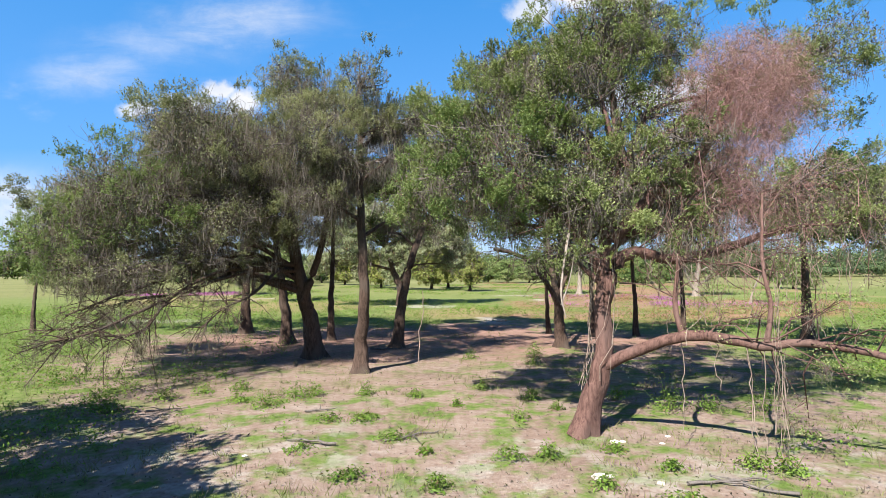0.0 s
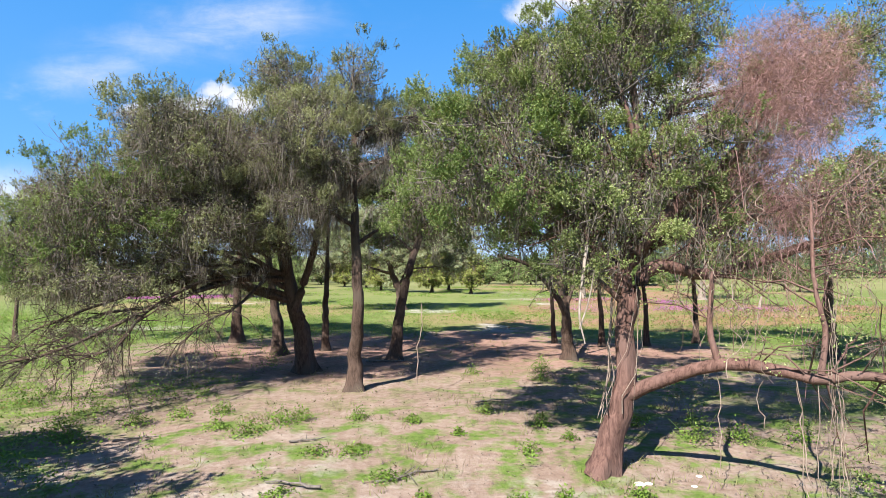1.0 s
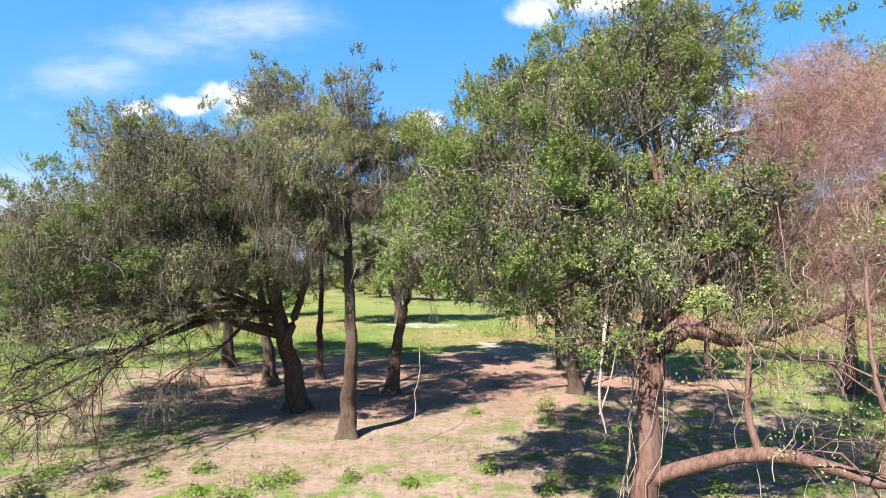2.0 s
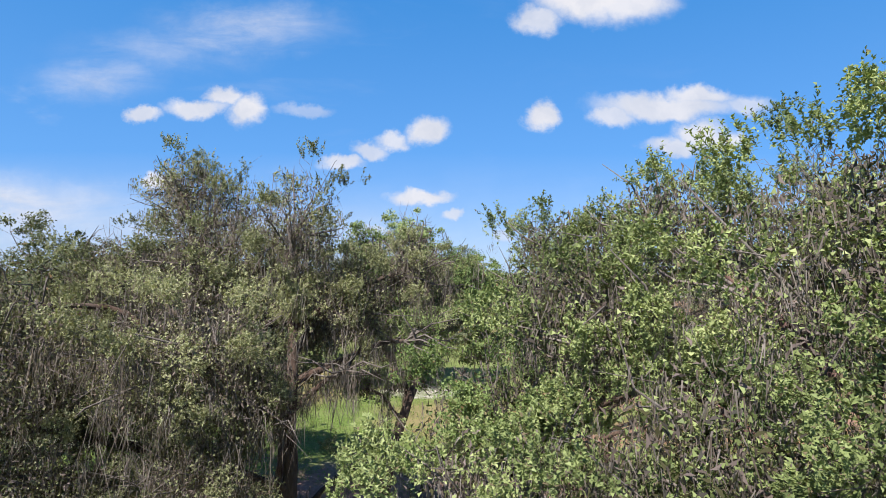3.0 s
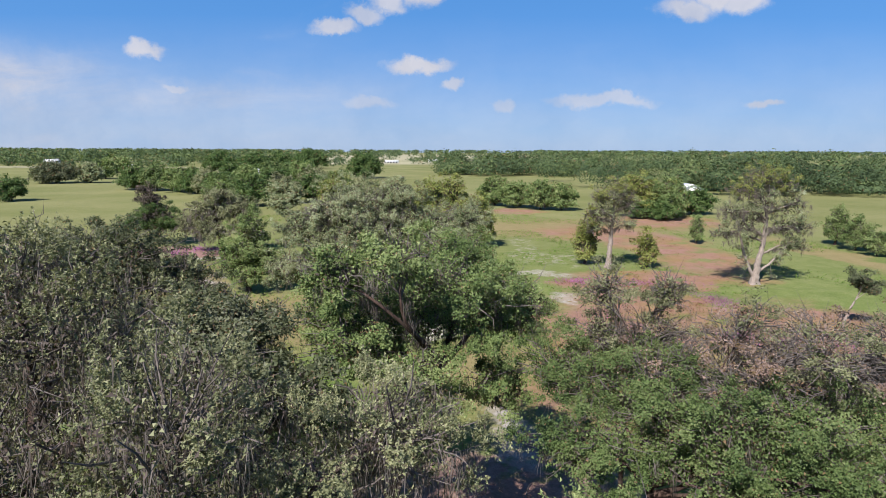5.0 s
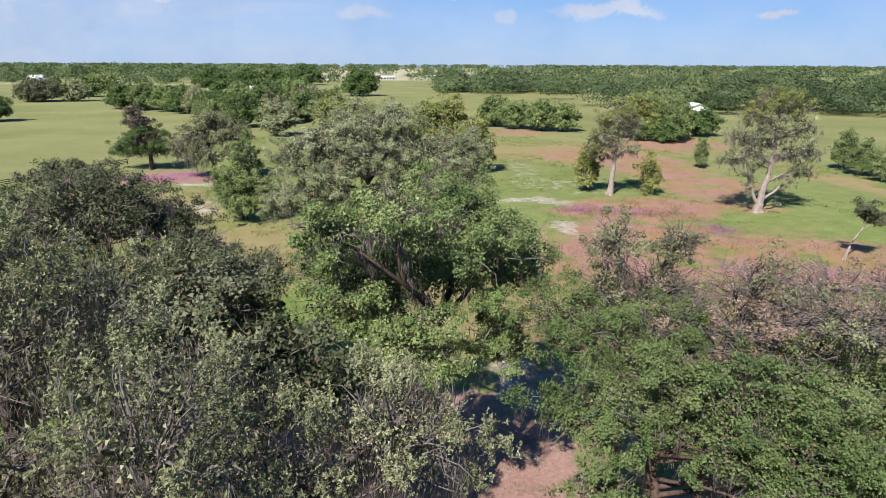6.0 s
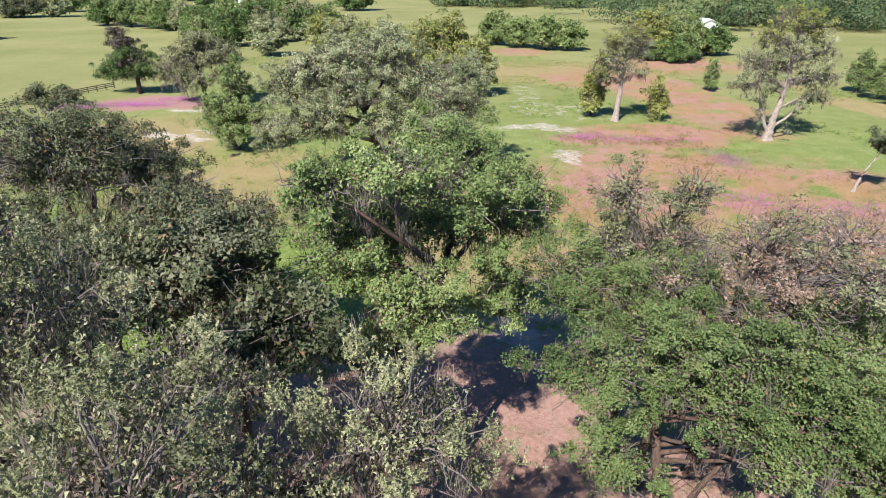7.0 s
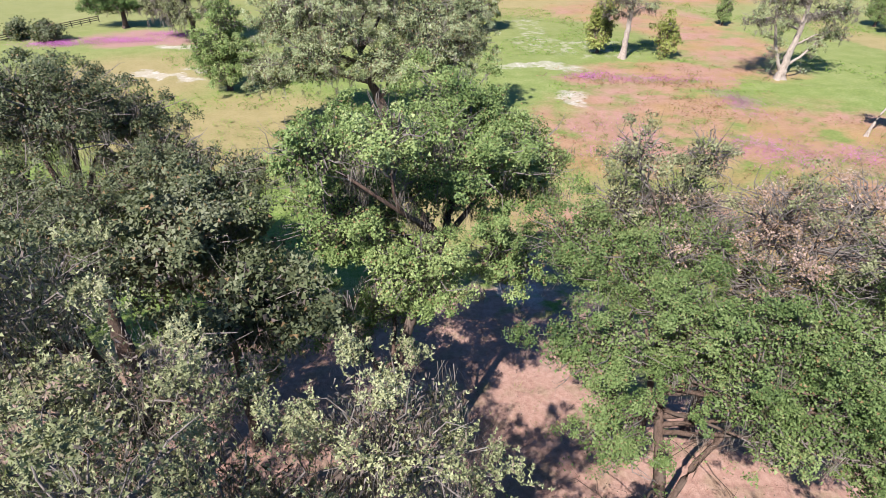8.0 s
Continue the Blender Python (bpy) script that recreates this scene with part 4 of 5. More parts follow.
oak("dense_tree", (-15.5, 56.5, -0.05), [(-15.5, 56.5, 1.0), (-15.4, 56.5, 2.2), (-15.4, 56.5, 3.4)],
    [(-15.5, 56.0, 1.5, 2.0, 2.0, 1.5), (-15.3, 56.2, 3.2, 2.1, 2.1, 1.7), (-15.0, 56.2, 5.0, 1.7, 1.7, 1.6), (-16.8, 57.0, 2.6, 1.6, 1.6, 1.7), (-13.8, 56.2, 2.4, 1.3, 1.5, 1.6)],
    LEAF_GREEN, "dense dark green tree, leafy to the ground", 0.2, 0.12, size=0.11, dense=2.4, per=60, moss=0, dead=0)
oak("pine_tree", (-33.7, 79.0, -0.05), [(-33.6, 79.0, 1.8), (-33.9, 79.0, 3.4), (-34.2, 79.0, 5.0), (-34.3, 79.0, 6.6)],
    [(-34.4, 79.2, 2.4, 3.0, 2.4, 1.5), (-32.4, 79.0, 2.6, 2.0, 2.0, 1.4), (-36.4, 79.6, 2.4, 1.9, 2.0, 1.4), (-34.0, 79.0, 4.2, 2.6, 2.1, 1.2), (-34.4, 79.0, 5.4, 1.9, 1.7, 1.0, 0.8, 1), (-33.6, 78.6, 3.4, 2.0, 1.4, 1.0, 0.7, 1), (-34.6, 79.0, 6.4, 1.2, 1.0, 0.7, 0.5, 1)],
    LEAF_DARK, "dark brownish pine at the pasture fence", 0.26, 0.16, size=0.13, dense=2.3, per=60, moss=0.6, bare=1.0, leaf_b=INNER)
oak("oak_tree", (-24.0, 73.0, -0.05), [(-24.0, 73.0, 1.2), (-24.2, 73.2, 2.4), (-24.5, 73.4, 3.6)],
    [(-25.4, 73.0, 4.6, 2.6, 2.2, 1.6), (-22.2, 74.0, 4.8, 2.4, 2.2, 1.6), (-27.4, 73.6, 3.0, 1.7, 1.7, 1.4), (-24.6, 72.0, 2.8, 2.2, 1.8, 1.5, 0.7), (-21.2, 73.0, 3.0, 1.8, 1.7, 1.5, 0.7), (-24.0, 73.4, 6.2, 1.7, 1.7, 1.1)],
    LEAF_SAGE, "grey mossy oak at the pasture fence", 0.3, 0.2, size=0.14, dense=2.2, per=60, moss=1.6, moss_len=0.7, bare=1.4)
oak("dying_tree", (16.0, 66.5, -0.05), [(16.0, 66.5, 1.5), (16.1, 66.5, 3.4), (16.2, 66.5, 5.6), (16.2, 66.5, 7.8)],
    [(16.4, 66.4, 8.0, 1.2, 1.2, 1.1, 0.9, 1), (14.9, 66.0, 6.9, 1.3, 1.1, 1.1, 0.8, 1), (17.4, 66.6, 7.0, 1.1, 1.1, 1.1, 0.7, 1), (13.9, 66.2, 5.0, 1.0, 0.9, 1.3, 0.6, 1), (15.0, 66.2, 5.6, 1.2, 1.1, 1.2, 0.45), (17.4, 66.4, 6.0, 1.2, 1.1, 1.2, 0.45), (16.2, 65.8, 6.8, 1.2, 1.0, 1.3, 0.4), (16.0, 66.0, 4.6, 1.3, 1.1, 1.0, 0.4), (14.4, 66.4, 4.0, 0.8, 0.8, 0.8, 0.4), (17.9, 66.6, 4.2, 0.8, 0.8, 0.8, 0.4)],
    LEAF_PALE, "thin mossy tree with yellow-green top in the red field", 0.3, 0.2, size=0.11, dense=1.9, per=60, moss=1.8, moss_len=0.5, bare=1.8, dead=30, core=0.35, bark=BARK_PALE, leaf_b=LEAF_YELLOW)
oak("dying_tree", (26.6, 60.0, -0.05), [(26.7, 60.0, 1.2), (26.9, 60.0, 2.6), (27.2, 60.1, 4.6), (27.1, 60.1, 7.0)],
    [(26.6, 60.0, 9.2, 1.5, 1.5, 1.3, 0.8, 1), (25.0, 59.8, 8.0, 1.4, 1.4, 1.3, 0.6, 1), (28.4, 60.2, 8.4, 1.4, 1.4, 1.3, 0.6, 1), (24.0, 59.8, 6.2, 1.5, 1.4, 1.4, 0.45), (29.4, 60.2, 6.8, 1.5, 1.4, 1.4, 0.5), (26.8, 59.6, 6.8, 1.7, 1.3, 1.5, 0.4),
     (25.4, 59.6, 4.8, 1.4, 1.2, 1.2, 0.35), (28.4, 59.8, 4.9, 1.5, 1.2, 1.2, 0.35), (30.4, 60.6, 4.8, 1.2, 1.2, 1.2, 0.45), (23.4, 59.6, 4.4, 1.1, 1.1, 1.0, 0.4), (30.4, 60.6, 3.2, 1.0, 1.0, 0.8, 0.4), (26.0, 60.6, 5.8, 1.6, 1.2, 1.4, 0.4)],
    LEAF_PALE, "thin mossy tree with forked pale trunk in the red field", 0.36, 0.22,
    limbs=[(0.17, 0.07, (26.6, 60.0, 0.5), (26.0, 60.0, 1.6), (25.4, 60.0, 3.0), (24.8, 59.9, 5.0)), (0.12, 0.05, (26.8, 60.0, 1.0), (27.8, 60.0, 1.8), (28.6, 60.2, 2.6), (29.6, 60.4, 3.6))],
    size=0.11, dense=1.9, per=60, moss=1.8, moss_len=0.5, bare=1.8, dead=30, core=0.35, bark=BARK_PALE, leaf_b=LEAF_YELLOW)

oak("oak_tree", (-11.5, 3.0, -0.05), [(-11.4, 3.0, 1.5), (-11.2, 3.4, 3.0), (-10.8, 3.8, 4.2)],
    [(-8.2, 5.0, 5.0, 2.0, 1.9, 1.4), (-10.4, 7.4, 5.2, 2.2, 2.0, 1.5), (-6.8, 3.6, 5.0, 1.6, 1.4, 1.2), (-11.5, 4.2, 5.8, 2.3, 2.2, 1.5), (-9.0, 2.4, 5.4, 2.0, 2.0, 1.4)],
    LEAF_OLIVE, "live oak whose shade falls on the grass", 0.26, 0.17, size=0.16, dense=2.0, per=60, moss=0)
oak("small_tree", (-20.3, 28.5, -0.05), [(-20.3, 28.5, 1.2), (-20.2, 28.5, 2.4), (-20.2, 28.5, 3.6)],
    [(-20.3, 28.4, 4.2, 1.5, 1.5, 1.5), (-21.4, 28.6, 3.3, 1.1, 1.1, 1.0), (-19.2, 28.8, 3.2, 1.1, 1.1, 1.0)],
    LEAF_GREEN, "small round-headed tree standing in the grass", 0.12, 0.08, size=0.11, moss=0)
oak("small_tree", (25.6, 47.5, -0.05), [(25.8, 47.5, 0.9), (26.3, 47.6, 1.9), (26.6, 47.6, 2.6)],
    [(26.6, 47.6, 3.0, 0.9, 0.9, 0.8), (27.4, 47.8, 2.5, 0.8, 0.8, 0.6)],
    LEAF_OLIVE, "small leaning tree with pale trunk", 0.1, 0.06, size=0.1, moss=0, bark=BARK_PALE)


def bush(base, r, h, leaf, label, name="bush", size=0.16, dens=5.0, group="", dead=10, per=52):
    x, y = base
    lobes = [(x, y, h * 0.66, r * 0.7, r * 0.7, h * 0.34), (x - r * 0.45, y + 0.2 * r, h * 0.40, r * 0.6, r * 0.6, h * 0.36), (x + r * 0.5, y - 0.1 * r, h * 0.42, r * 0.6, r * 0.6, h * 0.36), (x, y - 0.35 * r, h * 0.26, r * 0.75, r * 0.7, h * 0.26)]
    return oak(name, (x, y, -0.05), [(x + 0.05, y, h * 0.2), (x - 0.05, y, h * 0.4), (x, y, h * 0.55)], lobes,
               leaf, label, max(0.05, h * 0.03), max(0.03, h * 0.018), size=size, dense=dens * 0.6, per=per, moss=0, dead=dead, group=group, bare=0.5)


# ------------------------------------- half-dead crowns beyond the broad oak
oak("half_dead_oak", (5.15, 24.84, -0.05), [(5.15, 24.84, 1.5), (5.05, 24.84, 3.2), (5.15, 24.84, 4.8)],
    [(4.97, 25.5, 6.82, 0.94, 0.94, 0.75, 0.4), (5.17, 25.7, 5.87, 0.94, 0.94, 0.7, 0.35, 1), (4.46, 24.2, 6.24, 0.72, 0.72, 0.75, 0.4), (4.66, 24.4, 5.29, 0.72, 0.72, 0.7, 0.35, 1), (5.47, 24.49, 6.53, 0.86, 0.86, 0.75, 0.4), (5.67, 24.69, 5.58, 0.86, 0.86, 0.7, 0.35, 1), (5.69, 22.76, 6.53, 0.86, 0.86, 0.75, 0.4), (5.89, 22.96, 5.58, 0.86, 0.86, 0.7, 0.4)],
    LEAF_BRUSH, "half-dead oak with bare brown twigs and thin leaves", 0.13, 0.09, size=0.05, dense=1.7, per=52, moss=0.5, moss_len=0.3, bare=1.2, dead=40, core=0.12, group="half-dead oaks", leaf_b=LEAF_SAGE)
oak("half_dead_oak", (6.61, 25.2, -0.05), [(6.61, 25.2, 1.5), (6.51, 25.2, 3.2), (6.61, 25.2, 4.8)],
    [(6.48, 24.92, 6.96, 1.08, 1.08, 0.75, 0.4), (6.68, 25.12, 6.01, 1.08, 1.08, 0.7, 0.35, 1), (5.9, 26.36, 6.1, 1.01, 1.01, 0.75, 0.4), (6.1, 26.56, 5.15, 1.01, 1.01, 0.7, 0.35, 1), (6.62, 23.05, 6.53, 0.94, 0.94, 0.75, 0.4), (6.82, 23.25, 5.58, 0.94, 0.94, 0.7, 0.35, 1), (7.42, 24.06, 6.82, 1.01, 1.01, 0.75, 0.4), (7.62, 24.26, 5.87, 1.01, 1.01, 0.7, 0.35, 1), (6.7, 24.2, 7.52, 0.65, 0.65, 0.7, 0.9, 1), (7.34, 22.48, 7.23, 0.86, 0.86, 0.7, 0.9, 1)],
    LEAF_BRUSH, "half-dead oak with bare brown twigs and thin leaves", 0.13, 0.09, size=0.05, dense=1.7, per=52, moss=0.5, moss_len=0.3, bare=1.2, dead=40, core=0.12, group="half-dead oaks", leaf_b=LEAF_SAGE)
oak("half_dead_oak", (8.48, 25.16, -0.05), [(8.48, 25.16, 1.5), (8.38, 25.16, 3.2), (8.48, 25.16, 4.8)],
    [(8.86, 25.07, 6.96, 1.22, 1.22, 0.75, 0.4), (9.06, 25.27, 6.01, 1.22, 1.22, 0.7, 0.35, 1), (8.21, 23.2, 6.82, 1.08, 1.08, 0.75, 0.4), (8.41, 23.4, 5.87, 1.08, 1.08, 0.7, 0.35, 1), (7.78, 26.22, 6.24, 1.08, 1.08, 0.75, 0.4), (7.98, 26.42, 5.29, 1.08, 1.08, 0.7, 0.35, 1), (9.07, 23.77, 6.53, 1.01, 1.01, 0.75, 0.4), (9.27, 23.97, 5.58, 1.01, 1.01, 0.7, 0.35, 1), (9.22, 22.76, 7.37, 0.94, 0.94, 0.7, 0.9, 1)],
    LEAF_BRUSH, "half-dead oak with bare brown twigs and thin leaves", 0.13, 0.09, size=0.05, dense=1.7, per=52, moss=0.5, moss_len=0.3, bare=1.2, dead=40, core=0.12, group="half-dead oaks", leaf_b=LEAF_SAGE)
oak("half_dead_oak", (10.98, 26.1, -0.05), [(10.98, 26.1, 1.5), (10.88, 26.1, 3.2), (10.98, 26.1, 4.8)],
    [(10.37, 24.49, 6.96, 1.22, 1.22, 0.75, 0.4), (10.57, 24.69, 6.01, 1.22, 1.22, 0.7, 0.35, 1), (9.5, 26.51, 6.24, 1.15, 1.15, 0.75, 0.4), (9.7, 26.71, 5.29, 1.15, 1.15, 0.7, 0.35, 1), (11.38, 25.93, 6.53, 1.22, 1.22, 0.75, 0.4), (11.58, 26.13, 5.58, 1.22, 1.22, 0.7, 0.35, 1), (12.67, 25.07, 6.68, 1.22, 1.22, 0.75, 0.4), (12.87, 25.27, 5.73, 1.22, 1.22, 0.7, 0.35, 1), (11.95, 23.63, 7.3, 1.22, 1.22, 0.7, 0.9, 1)],
    LEAF_BRUSH, "half-dead oak with bare brown twigs and thin leaves", 0.13, 0.09, size=0.05, dense=1.7, per=52, moss=0.5, moss_len=0.3, bare=1.2, dead=40, core=0.12, group="half-dead oaks", leaf_b=LEAF_SAGE)

# ----------------------------------------------- trees round the open field
for bx, by, br, bh, lf in [(-1.5, 82, 3.4, 8.0, LEAF_YELLOW), (3.8, 78, 2.2, 6.5, LEAF_YELLOW), (-6.5, 86, 3.2, 8.0, LEAF_PALE), (1.0, 92, 3.0, 8.0, LEAF_YELLOW),
                           (33.0, 110, 3.4, 7.5, LEAF_YELLOW), (37.5, 109, 3.6, 7.0, LEAF_GREEN), (40.5, 114, 2.6, 6.0, LEAF_YELLOW), (14.2, 68.5, 1.2, 4.6, LEAF_YELLOW), (19.8, 66.8, 1.0, 3.6, LEAF_YELLOW)]:
    bush((bx, by), br, bh, lf, "yellow-green leafy tree at the field's edge", "field_tree", 0.0026 * by, 2.4, "field trees")
for bx, by, br, bh in [(10.5, 130, 3.2, 5.5), (14.5, 126, 3.0, 5.0), (18.6, 122, 3.2, 5.5), (22.5, 121, 2.6, 5.0), (36.0, 105.5, 2.2, 2.8), (33.0, 108, 2.0, 2.8), (44.7, 115, 3.4, 4.6)]:
    bush((bx, by), br, bh, LEAF_GREEN if by > 118 else LEAF_DARK, "round dark green bush at the field's edge", "bush", 0.0028 * by, 2.5, "field bushes", 0)
for bx, by, br, bh in [(47.7, 81, 1.6, 5.0), (47.5, 77.3, 2.0, 4.2), (47.2, 73.5, 1.6, 3.0), (31.0, 81.5, 0.8, 3.8)]:
    bush((bx, by), br, bh, LEAF_GREEN, "slim green young tree beside the sandy track", "young_tree", 0.13, 3.0, "young trees", 0)
HEDGE = [(-86, 172, 4.6, 7.0), (-78, 168, 4.6, 7.6), (-70, 164, 4.6, 7.4), (-63, 158, 4.4, 7.0), (-56, 150, 4.4, 7.2), (-50, 140, 4.2, 6.6), (-45.5, 130, 4.0, 6.4), (-42, 120, 3.6, 6.0), (-38, 126, 3.8, 6.6), (-34, 132, 3.8, 6.8), (-29, 138, 3.8, 6.6),
         (-24, 142, 3.6, 6.8), (-48, 154, 4.4, 7.6), (-40, 148, 4.4, 7.4), (-33, 156, 4.2, 7.4), (-60, 176, 4.8, 8.4), (-50, 182, 4.8, 8.4), (-40, 176, 4.6, 8.0), (-28, 112, 3.2, 6.4), (-20, 118, 3.4, 7.0), (-14, 106, 3.2, 7.2), (-10, 94, 3.0, 7.4)]
for n_, (bx, by, br, bh) in enumerate(HEDGE):
    lf = (LEAF_DARK, LEAF_DEEP, LEAF_GREEN, LEAF_DARK, LEAF_SAGE)[n_ % 5] if by > 119 else (LEAF_SAGE, LEAF_YELLOW, LEAF_PALE, LEAF_YELLOW)[n_ % 4]
    bush((bx, by), br, bh * 0.92, lf, "broad green oak in the hedgerow beyond the pasture", "hedge_tree", 0.0026 * by, 1.9, "hedge trees", 0, 34)
for bx, by, br, bh, lf in [(-127, 200, 7, 8.5, LEAF_OLIVE), (-117, 202, 4, 8, LEAF_PALE), (-127, 228, 4, 9, LEAF_GREEN), (-155, 282, 6, 10, LEAF_GREEN), (-93, 135, 3.5, 7, LEAF_DARK), (-38, 72.5, 1.6, 2.4, LEAF_OLIVE), (-41.5, 73.5, 1.4, 2.2, LEAF_OLIVE),
                           (-77, 288, 6, 12, LEAF_DARK), (-32, 242, 7, 12, LEAF_DARK), (-60, 250, 6, 10, LEAF_DARK), (-95, 300, 8, 11, LEAF_DARK), (-120, 320, 8, 11, LEAF_DARK), (-80, 360, 9, 13, LEAF_DARK)]:
    bush((bx, by), br, bh * 0.75, lf, "lone rounded tree standing in the pasture", "pasture_tree", 0.0027 * by, 1.9, "pasture trees", 0, 34)


# -------------------------------------------------------- woods to the skyline
def woods():
    soup = Soup()
    spots = []
    for i in range(260):          # the wood east of the pasture
        y = 160 + 640 * rng.uniform(0, 1) ** 1.9
        x0 = 38 + (y - 160) * 0.02
        spots.append((x0 + rng.uniform(0, 1) * (100 + y * 0.95), y))
    spots = [(x, y) for x, y in spots if not (abs(x - 62) < 9 and y < 172) and not (x < 60 and y < 250 and x / y < 0.17)]
    for i in range(60):          # edge of that wood
        u = rng.uniform(0, 1)
        spots.append((70 + 90 * u, 176 - 16 * u + rng.uniform(0, 10)))
    for i in range(70):           # trees behind the field, north
        spots.append((rng.uniform(0, 60), rng.uniform(262, 330)))
    for i in range(230):          # scattered clumps on the plain
        y = rng.uniform(330, 900)
        u = rng.uniform(-0.85, 0.1)
        if y > 620 or not -0.3 < u < 0.2 or rng.uniform(0, 1) < 0.15:
            spots.append((u * y, y))
    for i in range(900):          # the skyline
        y = 900 + 1500 * rng.uniform(0, 1)
        u = rng.uniform(-1.0, 1.0)
        if y > 1700 or not -0.27 < u < 0.16 or rng.uniform(0, 1) < 0.12:
            spots.append((u * y, y))
    for i in range(160):          # the dark wood to the west
        y = rng.uniform(460, 560)
        spots.append((rng.uniform(-0.95, -0.58) * y, y))
    for x, y in spots:
        far = max(1.0, y / 300)
        h = rng.uniform(3.2, 10.8) if y < 900 else rng.uniform(8, 11.5)
        r = rng.uniform(3.8, 8.0) * (1 + 0.5 * (far - 1) ** 0.7)
        n = int((1250 if y < 260 else 330) / far ** 1.3) + 20
        size = (0.48 if y < 260 else 0.85) * far ** 0.9
        d = unit(rng.normal(0, 1, (n, 3)) + np.array([0, 0, 0.35]))
        lump = 1 + 0.22 * np.sin(d[:, 0] * 5 + x) * np.sin(d[:, 1] * 4 + y) + 0.15 * np.sin(d[:, 2] * 9)
        P = np.array([x, y, h * 0.52]) + d * np.array([r, r, h * 0.48]) * lump[:, None] * rng.uniform(0.75, 1.0, (n, 1))
        V, F = blades(P, d + np.array([0, 0, 0.25]), size, 0.9, 0.22)
        soup.add(V, F)
    ob = new("far_woods", soup.mesh("far_woods", LEAF_WOOD))
    tagged(ob, "dark green woods reaching to the skyline", "woods", kind="stuff")


woods()


# ------------------------------------------------------------ vines and litter
def vine_tangle():
    base = Vector((5.9, 11.0, 6.4))
    v = thing("vine_tangle", base, "dense ball of dead pinkish vines on a limb", "vine")
    soup = Soup()
    n = 42000
    d = unit(rng.normal(0, 1, (n, 3)))
    R = np.array([1.35, 1.0, 1.3]) * (1 + 0.16 * np.sin(d[:, :1] * 6 + 1) * np.sin(d[:, 2:] * 7))
    S = np.array([5.9, 10.9, 6.35]) + d * R * (rng.uniform(0.1, 1, (n, 1)) ** 0.5)
    low = rng.uniform(0, 1, n) < 0.36       # a ragged skirt below and beside the ball
    S[low] = np.array([5.7, 10.6, 4.6]) + rng.normal(0, 1, (low.sum(), 3)) * np.array([0.85, 0.45, 0.8])
    P = np.zeros((n, 3, 3))
    P[:, 0] = S
    step = unit(rng.normal(0, 1, (n, 3)) + np.array([0, 0, -0.6]))
    for i in range(1, 3):
        step = unit(step + rng.normal(0, 0.55, (n, 3)) + np.array([0, 0, -0.15]))
        P[:, i] = P[:, i - 1] + step * rng.uniform(0.05, 0.15, (n, 1))
    side = unit(np.cross(step, rng.normal(0, 1, (n, 3)))) * rng.uniform(0.0015, 0.0042, (n, 1))
    soup.add(np.stack([P[:, 0] - side, P[:, 0] + side, P[:, 1] + side], 1).reshape(-1, 3), np.arange(n * 3).reshape(n, 3))
    soup.add(np.stack([P[:, 1] - side, P[:, 1] + side, P[:, 2]], 1).reshape(-1, 3), np.arange(n * 3).reshape(n, 3))
    trail = Soup()
    k = 150                                  # long strands trailing from the skirt
    T = np.zeros((k, 7, 3))
    T[:, 0] = np.array([5.5, 10.5, 4.7]) + rng.normal(0, 1, (k, 3)) * np.array([1.0, 0.4, 0.6])
    fall = rng.uniform(0.6, 2.3, k) / 6
    for i in range(1, 7):
        T[:, i] = T[:, i - 1] + np.column_stack([rng.normal(0, 0.13, k), rng.normal(0, 0.09, k), -fall * rng.uniform(0.3, 1.5, k)])
    T[:, :, 2] = np.maximum(T[:, :, 2], 1.1)
    trail.add(*tubes(T, np.outer(rng.uniform(0.6, 1.5, k), np.linspace(1.0, 0.5, 7)) * 0.006, 3))
    tagged(part("trailing_vines", trail.mesh("trailing_vines", VINE, base), v), kind="stuff")
    tagged(part("tendril_mass", soup.mesh("tendril_mass", VINE, base), v), kind="stuff")


def hanging_vine(x, y, top, bottom, r=0.009, sway=0.1):
    v = thing("hanging_vine", (x, y, bottom), "thin pale vine hanging from a limb", "vine", "hanging vines")
    k = 12
    t = np.linspace(0, 1, k)
    P = np.column_stack([x + np.cumsum(rng.normal(0, sway * 0.22, k)), y + np.cumsum(rng.normal(0, sway * 0.2, k)), top + (bottom - top) * t])
    V, F = tubes(P[None], np.full((1, k), r) * rng.uniform(0.7, 1.2, (1, k)), 5)
    part("stem", mesh_from("stem", V - np.array((x, y, bottom)), F, VINE_STEM, True), v)


def trunk_vines():
    v = thing("climbing_vine", (2.7, 10.2, 0.9), "pale dead vines wrapped on the oak trunk", "vine")
    soup = Soup()
    n = 10
    a = rng.uniform(2.6, 6.2, n)
    P = np.zeros((n, 9, 3))
    for i in range(9):
        z = 0.9 + i * 0.36 + rng.uniform(-0.1, 0.1, n)
        cx = np.interp(z, [0, 0.7, 1.4, 2.3, 3.0, 3.9], [2.52, 2.72, 2.92, 2.95, 2.98, 3.15])
        a = a + rng.normal(0, 0.45, n)
        rr = np.interp(z, [0, 1.4, 4], [0.31, 0.27, 0.17]) + rng.uniform(-0.02, 0.04, n)
        P[:, i] = np.column_stack([cx + np.cos(a) * rr, 10.5 + np.sin(a) * rr, z])
    soup.add(*tubes(P, np.outer(rng.uniform(0.003, 0.009, n), np.ones(9)), 4))
    tagged(part("tendril_mass", soup.mesh("tendril_mass", VINE_STEM, (2.7, 10.2, 0.9), True), v), kind="stuff")


